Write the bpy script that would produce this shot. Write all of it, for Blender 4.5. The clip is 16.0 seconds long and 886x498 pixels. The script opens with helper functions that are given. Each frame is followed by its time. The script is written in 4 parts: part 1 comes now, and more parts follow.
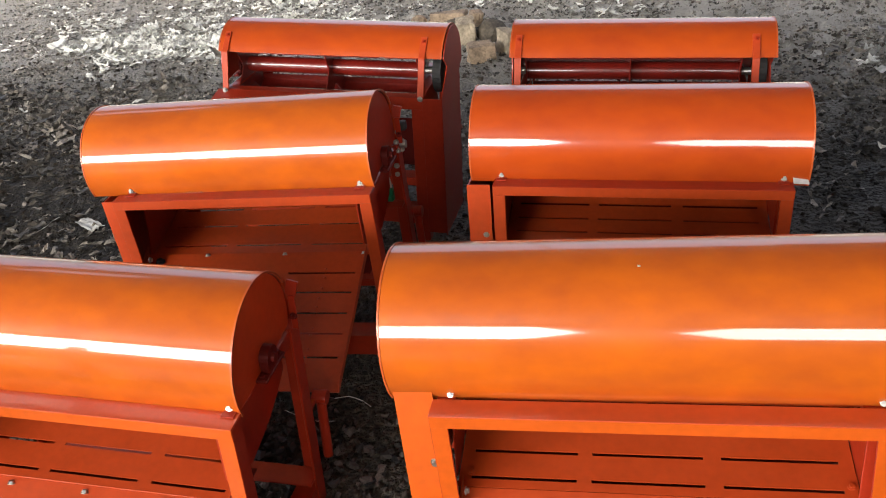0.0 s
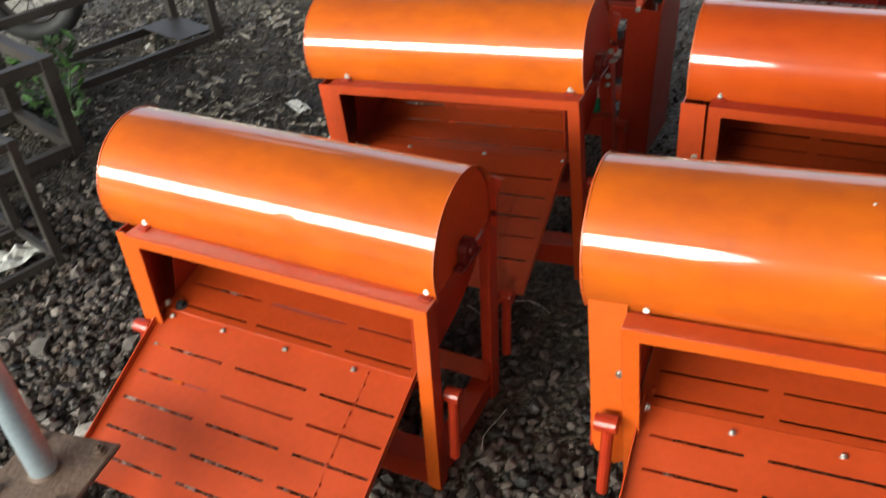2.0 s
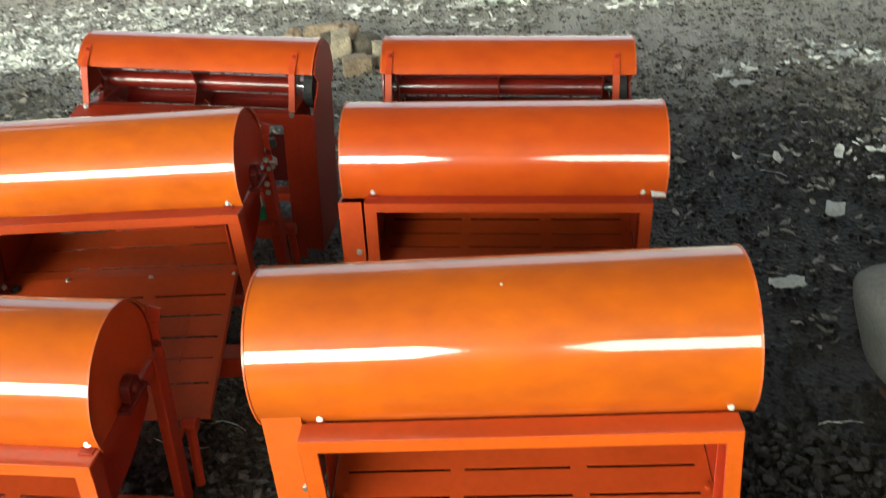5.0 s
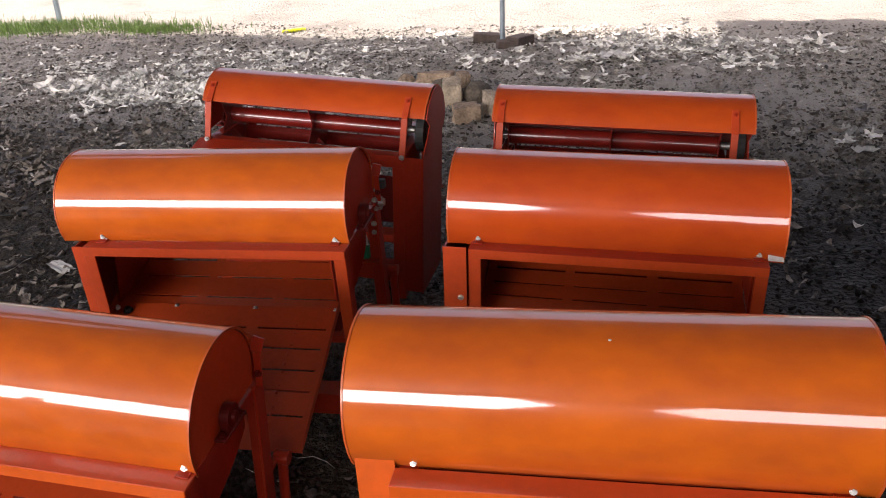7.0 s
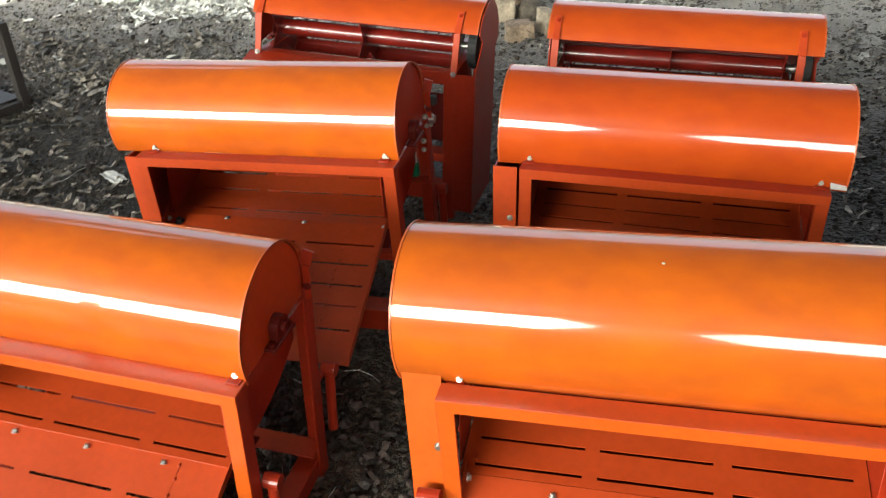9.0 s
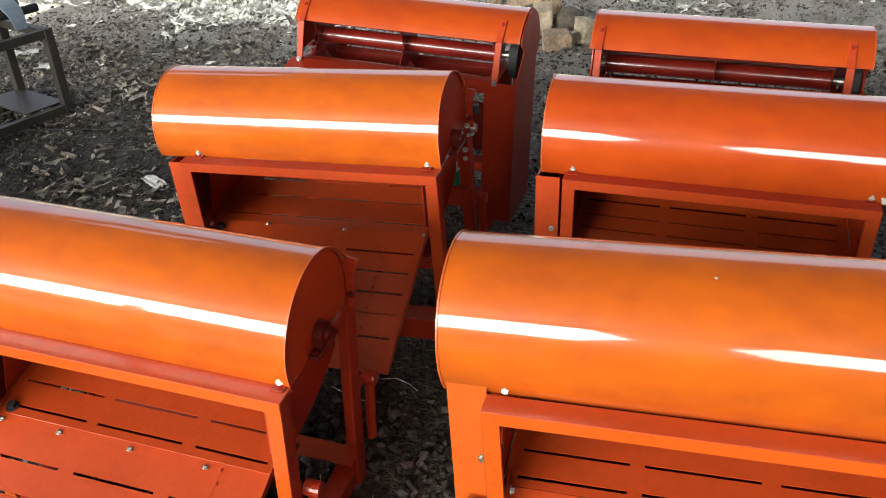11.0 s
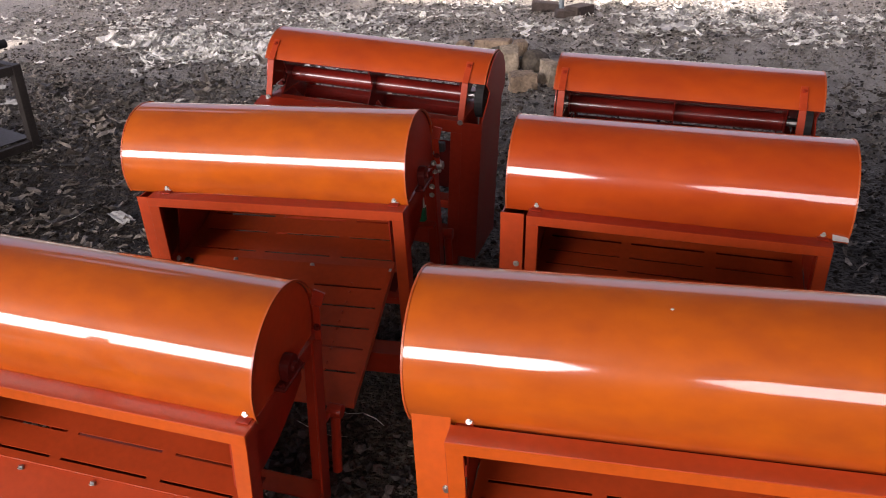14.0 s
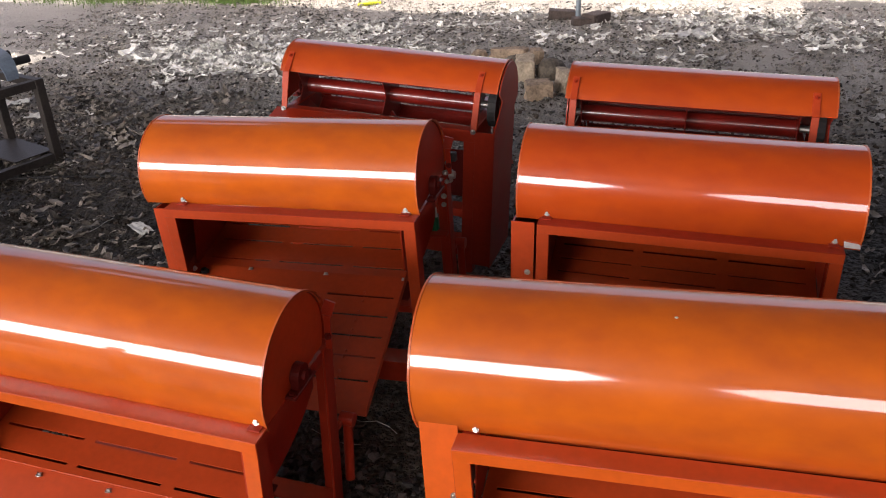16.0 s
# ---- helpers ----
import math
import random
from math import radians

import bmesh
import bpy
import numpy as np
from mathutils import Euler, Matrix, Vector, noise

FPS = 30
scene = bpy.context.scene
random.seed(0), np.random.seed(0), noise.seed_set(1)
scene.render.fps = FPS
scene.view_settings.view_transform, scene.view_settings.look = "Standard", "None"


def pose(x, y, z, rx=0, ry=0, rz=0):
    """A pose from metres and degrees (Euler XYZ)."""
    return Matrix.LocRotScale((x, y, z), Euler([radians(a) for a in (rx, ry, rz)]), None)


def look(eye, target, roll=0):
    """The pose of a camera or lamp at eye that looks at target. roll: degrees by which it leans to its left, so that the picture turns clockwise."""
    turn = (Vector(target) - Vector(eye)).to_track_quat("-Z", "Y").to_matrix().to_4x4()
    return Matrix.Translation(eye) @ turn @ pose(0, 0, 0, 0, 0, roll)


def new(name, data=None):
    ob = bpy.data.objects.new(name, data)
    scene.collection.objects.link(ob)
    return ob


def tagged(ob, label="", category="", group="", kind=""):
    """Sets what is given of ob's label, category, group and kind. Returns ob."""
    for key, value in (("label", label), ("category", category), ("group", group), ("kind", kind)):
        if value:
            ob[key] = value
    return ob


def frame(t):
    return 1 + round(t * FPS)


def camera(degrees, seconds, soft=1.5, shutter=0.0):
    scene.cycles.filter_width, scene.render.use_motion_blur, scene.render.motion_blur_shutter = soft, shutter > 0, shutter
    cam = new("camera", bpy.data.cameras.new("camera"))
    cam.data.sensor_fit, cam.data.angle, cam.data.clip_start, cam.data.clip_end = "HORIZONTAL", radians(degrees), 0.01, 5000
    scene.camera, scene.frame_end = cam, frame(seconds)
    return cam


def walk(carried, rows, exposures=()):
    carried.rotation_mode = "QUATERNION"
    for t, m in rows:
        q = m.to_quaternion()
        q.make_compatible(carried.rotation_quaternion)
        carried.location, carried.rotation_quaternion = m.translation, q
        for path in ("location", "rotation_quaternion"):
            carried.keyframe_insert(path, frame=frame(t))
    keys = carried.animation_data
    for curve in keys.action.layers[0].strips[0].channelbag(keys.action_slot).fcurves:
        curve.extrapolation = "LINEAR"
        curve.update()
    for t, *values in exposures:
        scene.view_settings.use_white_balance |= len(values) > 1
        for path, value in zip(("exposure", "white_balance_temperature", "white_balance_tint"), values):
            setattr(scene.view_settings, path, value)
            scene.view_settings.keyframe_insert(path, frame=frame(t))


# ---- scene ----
cam = camera(55.1, 16.0, soft=1.0, shutter=0.4)
PATH = [
    (0, (0.323, -1.204, 1.68), (-0.108, 0.476, 0.684), -6.0),
    (0.5, (0.325, -1.197, 1.681), (-0.128, 0.49, 0.709), -5.5),
    (1, (0.3, -1.204, 1.679), (-0.237, 0.453, 0.695), -4.9),
    (1.5, (0.268, -1.224, 1.685), (-0.4, 0.361, 0.665), -4.9),
    (2, (0.259, -1.242, 1.667), (-0.527, 0.21, 0.538), -6.2),
    (2.5, (0.239, -1.254, 1.643), (-0.577, 0.051, 0.366), -8.1),
    (3, (0.24, -1.255, 1.63), (-0.423, 0.01, 0.23), -7.3),
    (3.5, (0.302, -1.214, 1.59), (-0.056, 0.067, 0.096), -4.5),
    (4, (0.365, -1.179, 1.575), (0.199, 0.168, 0.107), -4.1),
    (4.5, (0.383, -1.164, 1.624), (0.245, 0.392, 0.375), -4.2),
    (5, (0.362, -1.19, 1.698), (0.193, 0.536, 0.702), -3.1),
    (5.2, (0.359, -1.196, 1.707), (0.166, 0.549, 0.75), -2.7),
    (7.3, (0.329, -1.173, 1.682), (-0.078, 0.574, 0.797), -2.3),
    (7.5, (0.324, -1.18, 1.684), (-0.08, 0.551, 0.767), -1.8),
    (8, (0.301, -1.189, 1.677), (-0.138, 0.482, 0.67), -1.3),
    (8.5, (0.302, -1.19, 1.679), (-0.189, 0.428, 0.611), -1.9),
    (9, (0.32, -1.165, 1.666), (-0.16, 0.475, 0.626), -2.7),
    (9.2, (0.32, -1.164, 1.667), (-0.136, 0.495, 0.646), -2.9),
    (11.3, (0.279, -1.167, 1.666), (-0.271, 0.46, 0.641), -2.9),
    (11.5, (0.278, -1.17, 1.665), (-0.261, 0.437, 0.604), -2.9),
    (12, (0.283, -1.174, 1.66), (-0.248, 0.41, 0.559), -2.8),
    (12.5, (0.3, -1.193, 1.672), (-0.236, 0.391, 0.576), -3.6),
    (13, (0.289, -1.195, 1.677), (-0.232, 0.446, 0.658), -2.8),
    (13.5, (0.276, -1.205, 1.675), (-0.22, 0.477, 0.715), -1.6),
    (14, (0.3, -1.199, 1.674), (-0.184, 0.497, 0.73), -1.5),
    (14.5, (0.314, -1.182, 1.663), (-0.164, 0.516, 0.72), -1.6),
    (15, (0.304, -1.197, 1.671), (-0.189, 0.49, 0.716), -1.8),
    (15.5, (0.311, -1.203, 1.683), (-0.225, 0.475, 0.736), -2.2),
    (16, (0.332, -1.205, 1.685), (-0.203, 0.485, 0.759), -2.6),
]
walk(cam, [(t, look(eye, target, roll)) for t, eye, target, roll in PATH], [(0, 1.35, 6780, 9), (0.5, 0.88, 6780, 22), (1.5, 1.25, 6780, 9), (2, 1.49, 6780, 2), (2.5, 1.92, 6780, -10), (3, 1.94, 6780, -12), (3.5, 1.88, 6780, -13), (4, 1.98, 6780, -19), (4.5, 2.03, 6780, -18), (5.2, 1.29, 6780, -5), (7.3, 0.79, 6780, 21), (8, 1.14, 6780, 11), (8.4, 1.58, 6780, 2), (9, 1.61, 6780, 0), (11.5, 1.45, 6780, 5), (12.0, 1.56, 6780, 2), (13, 1.68, 6780, -3), (13.5, 1.08, 6780, 16), (14, 0.80, 6780, 24), (14.5, 0.92, 6780, 20), (15, 1.15, 6780, 10), (15.5, 0.83, 6780, 22), (16, 0.86, 6780, 19)])

# ---- world and light ----
world = bpy.data.worlds.new("world")
scene.world = world
world.use_nodes = True
wn = world.node_tree
sky = wn.nodes.new("ShaderNodeTexSky")
sky.sky_type = "NISHITA"
sky.sun_disc = False
sky.dust_density, sky.air_density, sky.ozone_density = 6.0, 0.6, 0.2
SUN_ELEV, SUN_AZ = 74.0, 20.0
sky.sun_elevation, sky.sun_rotation = radians(SUN_ELEV), radians(SUN_AZ)
wn.links.new(sky.outputs["Color"], wn.nodes["Background"].inputs["Color"])
wn.nodes["Background"].inputs["Strength"].default_value = 0.15

sun_dir = Vector((math.sin(radians(SUN_AZ)) * math.cos(radians(SUN_ELEV)), math.cos(radians(SUN_AZ)) * math.cos(radians(SUN_ELEV)), math.sin(radians(SUN_ELEV))))
sun = new("sun", bpy.data.lights.new("sun", "SUN"))
sun.data.energy, sun.data.angle, sun.data.color = 5.0, radians(0.5), (1.0, 0.95, 0.87)
sun.matrix_world = look(sun_dir * 30, (0, 0, 0))

ROOF_H = 4.8
# daylight through the open band under the eaves of the wall behind
BANDS = [(-15.0, -0.80, 2.1, 4.3), (1.25, 3.0, 2.25, 4.2)]
# Stepped lamp ends are added to taper the streaks on the hoods.
BANDS += [(-0.80 + 0.125 * k, -0.675 + 0.125 * k, 2.1 + 0.30 * k + 0.12, 4.3 - 0.27 * k - 0.12) for k in range(4)]
BANDS += [(1.125 - 0.125 * k, 1.25 - 0.125 * k, 2.25 + 0.25 * k + 0.12, 4.2 - 0.22 * k - 0.12) for k in range(4)]
for x0, x1, z0, z1 in BANDS:
    band = new("daylight_band", bpy.data.lights.new("daylight_band", "AREA"))
    band.data.shape = "RECTANGLE"
    band.data.size, band.data.size_y = x1 - x0, z1 - z0
    # The right-hand lamps are set weaker to dim that side.
    band.data.energy, band.data.color = (33.0 if x0 < 0 else 16.5) * (x1 - x0) * (z1 - z0), (1.0, 0.98, 0.95)
    band.matrix_world = look(((x0 + x1) / 2, -7.1, (z0 + z1) / 2), ((x0 + x1) / 2, 0, (z0 + z1) / 2))


# ---- materials ----
def material(name, base, rough=0.5, metal=0.0, coat=0.0, var=0.25, scale=8.0, fine=90.0, bump=0.1, dist=0.01, island=0.0, dark=None, spec=0.5, coat_rough=0.05, stretch=1.0, coat_ior=1.5):
    """A Principled material with colour and relief that vary at two scales."""
    m = bpy.data.materials.new(name)
    m.use_nodes = True
    nt = m.node_tree
    b = nt.nodes["Principled BSDF"]
    b.inputs["Metallic"].default_value = metal
    b.inputs["Specular IOR Level"].default_value = spec
    b.inputs["Coat Weight"].default_value = coat
    b.inputs["Coat Roughness"].default_value = coat_rough
    b.inputs["Coat IOR"].default_value = coat_ior
    tc = nt.nodes.new("ShaderNodeTexCoord")
    n1, n2 = nt.nodes.new("ShaderNodeTexNoise"), nt.nodes.new("ShaderNodeTexNoise")
    n1.inputs["Scale"].default_value, n1.inputs["Detail"].default_value = scale, 6.0
    n2.inputs["Scale"].default_value, n2.inputs["Detail"].default_value = fine, 3.0
    mp = nt.nodes.new("ShaderNodeMapping")
    mp.inputs["Scale"].default_value = (1.0 / stretch, 1.0, 1.0)
    nt.links.new(tc.outputs["Object"], mp.inputs["Vector"])
    for n in (n1, n2):
        nt.links.new(mp.outputs["Vector"], n.inputs["Vector"])
    mixn = nt.nodes.new("ShaderNodeMix")
    mixn.data_type = "FLOAT"
    mixn.inputs[0].default_value = 0.4
    nt.links.new(n1.outputs["Fac"], mixn.inputs[2])
    nt.links.new(n2.outputs["Fac"], mixn.inputs[3])
    ramp = nt.nodes.new("ShaderNodeValToRGB")
    low = dark or tuple(c * (1 - var) for c in base)
    high = tuple(min(1.0, c * (1 + var)) for c in base)
    ramp.color_ramp.elements[0].position, ramp.color_ramp.elements[1].position = 0.36, 0.64
    ramp.color_ramp.elements[0].color, ramp.color_ramp.elements[1].color = (*low, 1), (*high, 1)
    nt.links.new(mixn.outputs[0], ramp.inputs["Fac"])
    colour = ramp.outputs["Color"]
    if island:
        geo = nt.nodes.new("ShaderNodeNewGeometry")
        hsv = nt.nodes.new("ShaderNodeHueSaturation")
        rng = nt.nodes.new("ShaderNodeMapRange")
        rng.inputs["To Min"].default_value, rng.inputs["To Max"].default_value = 1 - island, 1 + island
        nt.links.new(geo.outputs["Random Per Island"], rng.inputs["Value"])
        nt.links.new(rng.outputs["Result"], hsv.inputs["Value"])
        nt.links.new(colour, hsv.inputs["Color"])
        colour = hsv.outputs["Color"]
    nt.links.new(colour, b.inputs["Base Color"])
    rr = nt.nodes.new("ShaderNodeMapRange")
    rr.inputs["To Min"].default_value, rr.inputs["To Max"].default_value = max(0.02, rough * 0.8), min(1.0, rough * 1.2)
    nt.links.new(n1.outputs["Fac"], rr.inputs["Value"])
    nt.links.new(rr.outputs["Result"], b.inputs["Roughness"])
    if bump:
        bp = nt.nodes.new("ShaderNodeBump")
        bp.inputs["Strength"].default_value, bp.inputs["Distance"].default_value = bump, dist
        nt.links.new(n2.outputs["Fac"], bp.inputs["Height"])
        nt.links.new(bp.outputs["Normal"], b.inputs["Normal"])
    return m


COVER = material("orange_enamel", (0.56, 0.112, 0.007), 0.30, coat=1.0, coat_rough=0.062, var=0.06, scale=4.5, fine=20.0, bump=0.045, dist=0.004, dark=(0.42, 0.078, 0.011), stretch=1.6, spec=0.15, coat_ior=1.68)
COVER_RED = material("red_orange_gloss_enamel", (0.49, 0.068, 0.007), 0.30, coat=1.0, coat_rough=0.062, var=0.06, scale=4.5, fine=20.0, bump=0.045, dist=0.004, dark=(0.40, 0.049, 0.009), stretch=1.6, spec=0.15, coat_ior=1.68)
# FRAME and the FRONT tones put the fronts' stronger light into the paint.
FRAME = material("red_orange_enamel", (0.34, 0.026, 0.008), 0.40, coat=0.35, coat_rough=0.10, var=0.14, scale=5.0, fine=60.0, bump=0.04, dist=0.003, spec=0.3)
FRONT = material("lit_orange_red_enamel", (0.47, 0.054, 0.009), 0.38, coat=0.4, coat_rough=0.12, var=0.12, scale=4.0, fine=50.0, bump=0.03, dist=0.003)
FRONT_LIT = material("orange_front_lit_enamel", (0.55, 0.088, 0.008), 0.35, coat=0.6, coat_rough=0.09, var=0.12, scale=4.0, fine=50.0, bump=0.03, dist=0.003)
TRAY = material("red_orange_sheet_paint", (0.44, 0.050, 0.009), 0.42, coat=0.5, coat_rough=0.09, var=0.12, scale=7.0, fine=60.0, bump=0.03, dist=0.003)
# Red darkened to carry the shade under the hoods, with a glossy coat.
DRUM = material("glossy_shaded_red_enamel", (0.17, 0.010, 0.006), 0.35, coat=1.0, coat_rough=0.07, var=0.25, scale=6.0, fine=60.0, bump=0.04, dist=0.003)
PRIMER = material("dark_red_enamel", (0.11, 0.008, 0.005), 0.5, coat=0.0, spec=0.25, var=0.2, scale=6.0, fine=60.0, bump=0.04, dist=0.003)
STRAP = material("satin_orange_bar_paint", (0.42, 0.045, 0.009), 0.5, var=0.14, scale=6.0, fine=60.0, bump=0.04, dist=0.003, spec=0.3)
WORN = material("chipped_orange_edge", (0.47, 0.105, 0.025), 0.45, coat=0.4, var=0.2, scale=22.0, fine=160.0, bump=0.1, dist=0.002, dark=(0.44, 0.060, 0.009))
ZINC = material("zinc_plated_steel", (0.50, 0.49, 0.46), 0.45, metal=1.0, var=0.1, scale=30, bump=0.02)
BLACK = material("black_rubber", (0.018, 0.018, 0.018), 0.65, var=0.3, bump=0.1)
STEEL = material("grey_primed_steel", (0.036, 0.030, 0.026), 0.5, var=0.35, scale=6, bump=0.15, dark=(0.022, 0.018, 0.016), spec=0.35)
GALV = material("galvanised_steel", (0.36, 0.43, 0.47), 0.42, metal=0.5, var=0.15, scale=10, bump=0.05)
RUST = material("brown_rusty_plate", (0.13, 0.085, 0.062), 0.7, var=0.3, scale=14, bump=0.3)
SOIL = material("dark_trodden_soil", (0.092, 0.076, 0.056), 0.64, var=0.6, scale=7.0, fine=48.0, bump=1.0, dist=0.08, dark=(0.010, 0.008, 0.006), spec=0.35)
GRAVEL = material("crushed_stone", (0.063, 0.049, 0.041), 0.6, var=0.5, scale=25, fine=220.0, bump=0.5, dist=0.003, island=0.98, spec=0.5)
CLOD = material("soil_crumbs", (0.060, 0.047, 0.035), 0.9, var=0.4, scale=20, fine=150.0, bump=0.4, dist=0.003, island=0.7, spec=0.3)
# Lighter copy of the crumbs, carrying the stronger daylight at the back.
FAR_CLOD = material("lit_crumbs", (0.23, 0.21, 0.175), 0.55, var=0.5, scale=20, fine=150.0, bump=0.4, dist=0.003, island=0.95, spec=0.5)
LEAF = material("dull_leaf_litter", (0.165, 0.145, 0.120), 0.5, var=0.4, scale=20, fine=150.0, bump=0.4, dist=0.002, island=0.9)
HUSK = material("dry_husk_litter", (0.78, 0.75, 0.69), 0.6, var=0.35, scale=15, fine=120.0, bump=0.3, dist=0.002, island=0.6)


def pale_to_daylight(m):
    """The trodden soil pales towards the yard: dry earth, plus inflowing daylight painted in."""
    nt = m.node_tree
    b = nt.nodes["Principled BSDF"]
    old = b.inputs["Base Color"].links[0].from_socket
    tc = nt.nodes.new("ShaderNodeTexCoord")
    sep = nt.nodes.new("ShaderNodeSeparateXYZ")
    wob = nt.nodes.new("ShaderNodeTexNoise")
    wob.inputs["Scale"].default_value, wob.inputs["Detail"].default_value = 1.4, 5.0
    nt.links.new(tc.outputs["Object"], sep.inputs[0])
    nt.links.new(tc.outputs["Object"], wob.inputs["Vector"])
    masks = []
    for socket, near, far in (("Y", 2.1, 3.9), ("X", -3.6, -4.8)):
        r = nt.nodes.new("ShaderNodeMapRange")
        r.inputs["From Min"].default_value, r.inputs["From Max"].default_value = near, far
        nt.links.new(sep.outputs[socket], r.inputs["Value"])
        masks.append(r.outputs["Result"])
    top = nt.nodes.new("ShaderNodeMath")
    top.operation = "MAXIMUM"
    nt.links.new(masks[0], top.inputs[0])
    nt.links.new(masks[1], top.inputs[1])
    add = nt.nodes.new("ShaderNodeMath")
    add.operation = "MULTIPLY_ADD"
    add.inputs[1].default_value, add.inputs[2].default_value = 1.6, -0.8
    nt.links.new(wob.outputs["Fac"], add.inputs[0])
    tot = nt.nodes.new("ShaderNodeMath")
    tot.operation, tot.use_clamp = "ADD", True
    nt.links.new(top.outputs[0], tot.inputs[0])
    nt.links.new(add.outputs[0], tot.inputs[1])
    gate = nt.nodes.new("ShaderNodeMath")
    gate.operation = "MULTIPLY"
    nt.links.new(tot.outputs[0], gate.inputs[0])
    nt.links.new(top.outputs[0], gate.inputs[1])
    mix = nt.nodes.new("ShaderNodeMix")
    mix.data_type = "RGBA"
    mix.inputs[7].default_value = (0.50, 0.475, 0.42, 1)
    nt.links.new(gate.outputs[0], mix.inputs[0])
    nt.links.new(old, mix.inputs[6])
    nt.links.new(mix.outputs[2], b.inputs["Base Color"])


def dark_patch(m, x, y, reach, low=0.28):
    """Ground colour scaled darker around a point, with an uneven rim."""
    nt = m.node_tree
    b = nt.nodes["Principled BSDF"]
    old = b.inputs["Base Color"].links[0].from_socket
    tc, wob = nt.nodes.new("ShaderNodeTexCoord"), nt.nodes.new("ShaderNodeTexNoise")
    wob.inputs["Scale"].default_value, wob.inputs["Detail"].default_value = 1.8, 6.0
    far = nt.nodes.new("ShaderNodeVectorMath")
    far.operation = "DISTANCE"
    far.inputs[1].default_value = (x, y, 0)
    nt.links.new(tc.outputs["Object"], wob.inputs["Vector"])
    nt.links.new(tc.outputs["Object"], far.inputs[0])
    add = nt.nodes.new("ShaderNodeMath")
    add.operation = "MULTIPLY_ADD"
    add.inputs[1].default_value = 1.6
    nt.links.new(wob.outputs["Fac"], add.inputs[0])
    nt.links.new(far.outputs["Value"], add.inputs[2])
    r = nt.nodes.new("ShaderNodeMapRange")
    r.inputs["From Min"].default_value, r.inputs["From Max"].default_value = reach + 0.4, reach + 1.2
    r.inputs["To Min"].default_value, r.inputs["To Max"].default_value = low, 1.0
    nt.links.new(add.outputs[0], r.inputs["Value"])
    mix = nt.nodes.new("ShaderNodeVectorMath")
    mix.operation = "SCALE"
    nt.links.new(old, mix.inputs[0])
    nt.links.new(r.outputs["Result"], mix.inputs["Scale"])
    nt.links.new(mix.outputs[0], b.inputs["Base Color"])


pale_to_daylight(SOIL)
# Darker colour puts the weaker light on the right into the ground.
for ground_mat in (SOIL, CLOD, FAR_CLOD, GRAVEL):
    dark_patch(ground_mat, 2.2, 1.3, 1.9)
# Milder darkening of the soil on the left.
for ground_mat in (SOIL, CLOD):
    dark_patch(ground_mat, -2.2, 1.2, 1.2, 0.5)
ROCK = material("brown_field_stone", (0.36, 0.265, 0.180), 0.85, var=0.55, scale=9, fine=60.0, bump=0.6, dist=0.01)
ROCK_DARK = material("dark_field_stone", (0.13, 0.108, 0.082), 0.85, var=0.5, scale=9, fine=60.0, bump=0.6, dist=0.01)
ROCK_PALE = material("pale_field_stone", (0.47, 0.385, 0.28), 0.85, var=0.4, scale=9, fine=60.0, bump=0.6, dist=0.01)
GREEN = material("green_plastic", (0.01, 0.16, 0.075), 0.3, var=0.15, bump=0.02)
WHITE = material("white_paper", (0.55, 0.55, 0.52), 0.7, var=0.15, scale=12, bump=0.1)
ROOFM = material("weathered_roof_sheet", (0.06, 0.055, 0.05), 0.6, var=0.3, scale=2, fine=20, bump=0.1)
WALLM = material("grey_cement_wall", (0.10, 0.095, 0.088), 0.9, var=0.2, scale=2, fine=30, bump=0.3)


# ---- mesh helpers ----
def part(name, bm, mat, parent=None, label=""):
    me = bpy.data.meshes.new(name)
    bmesh.ops.recalc_face_normals(bm, faces=bm.faces)
    bm.to_mesh(me)
    bm.free()
    me.materials.append(mat)
    ob = new(name, me)
    ob.parent = parent
    if label:
        ob["label"] = label
    return ob


def smooth(ob):
    for p in ob.data.polygons:
        p.use_smooth = True
    return ob


def thing(name, m, label, category, group="", kind=""):
    e = new(name)
    e.matrix_world = m
    e.empty_display_size = 0.1
    return tagged(e, label, category, group, kind)


def add_box(bm, x0, x1, y0, y1, z0, z1, bevel=0.003, m=None):
    r = bmesh.ops.create_cube(bm, size=1.0)
    vs = r["verts"]
    for v in vs:
        v.co = Vector(((x0 + x1) / 2 + v.co.x * (x1 - x0), (y0 + y1) / 2 + v.co.y * (y1 - y0), (z0 + z1) / 2 + v.co.z * (z1 - z0)))
    if bevel:
        es = list({e for v in vs for e in v.link_edges})
        out = bmesh.ops.bevel(bm, geom=es, offset=bevel, segments=1, affect="EDGES", profile=0.5)
        vs = list({v for f in out["faces"] for v in f.verts} | {v for v in vs if v.is_valid})
    if m is not None:
        bmesh.ops.transform(bm, matrix=m, verts=vs)
    return bm


def box(x0, x1, y0, y1, z0, z1, bevel=0.003):
    return add_box(bmesh.new(), x0, x1, y0, y1, z0, z1, bevel)


def add_tube(bm, a, b, r0, r1=None, seg=16, caps=True):
    a, b = Vector(a), Vector(b)
    d = b - a
    m = Matrix.Translation((a + b) / 2) @ d.to_track_quat("Z", "Y").to_matrix().to_4x4()
    bmesh.ops.create_cone(bm, cap_ends=caps, segments=seg, radius1=r0, radius2=r0 if r1 is None else r1, depth=d.length, matrix=m)
    return bm


def tube(a, b, r0, r1=None, seg=16):
    return add_tube(bmesh.new(), a, b, r0, r1, seg)


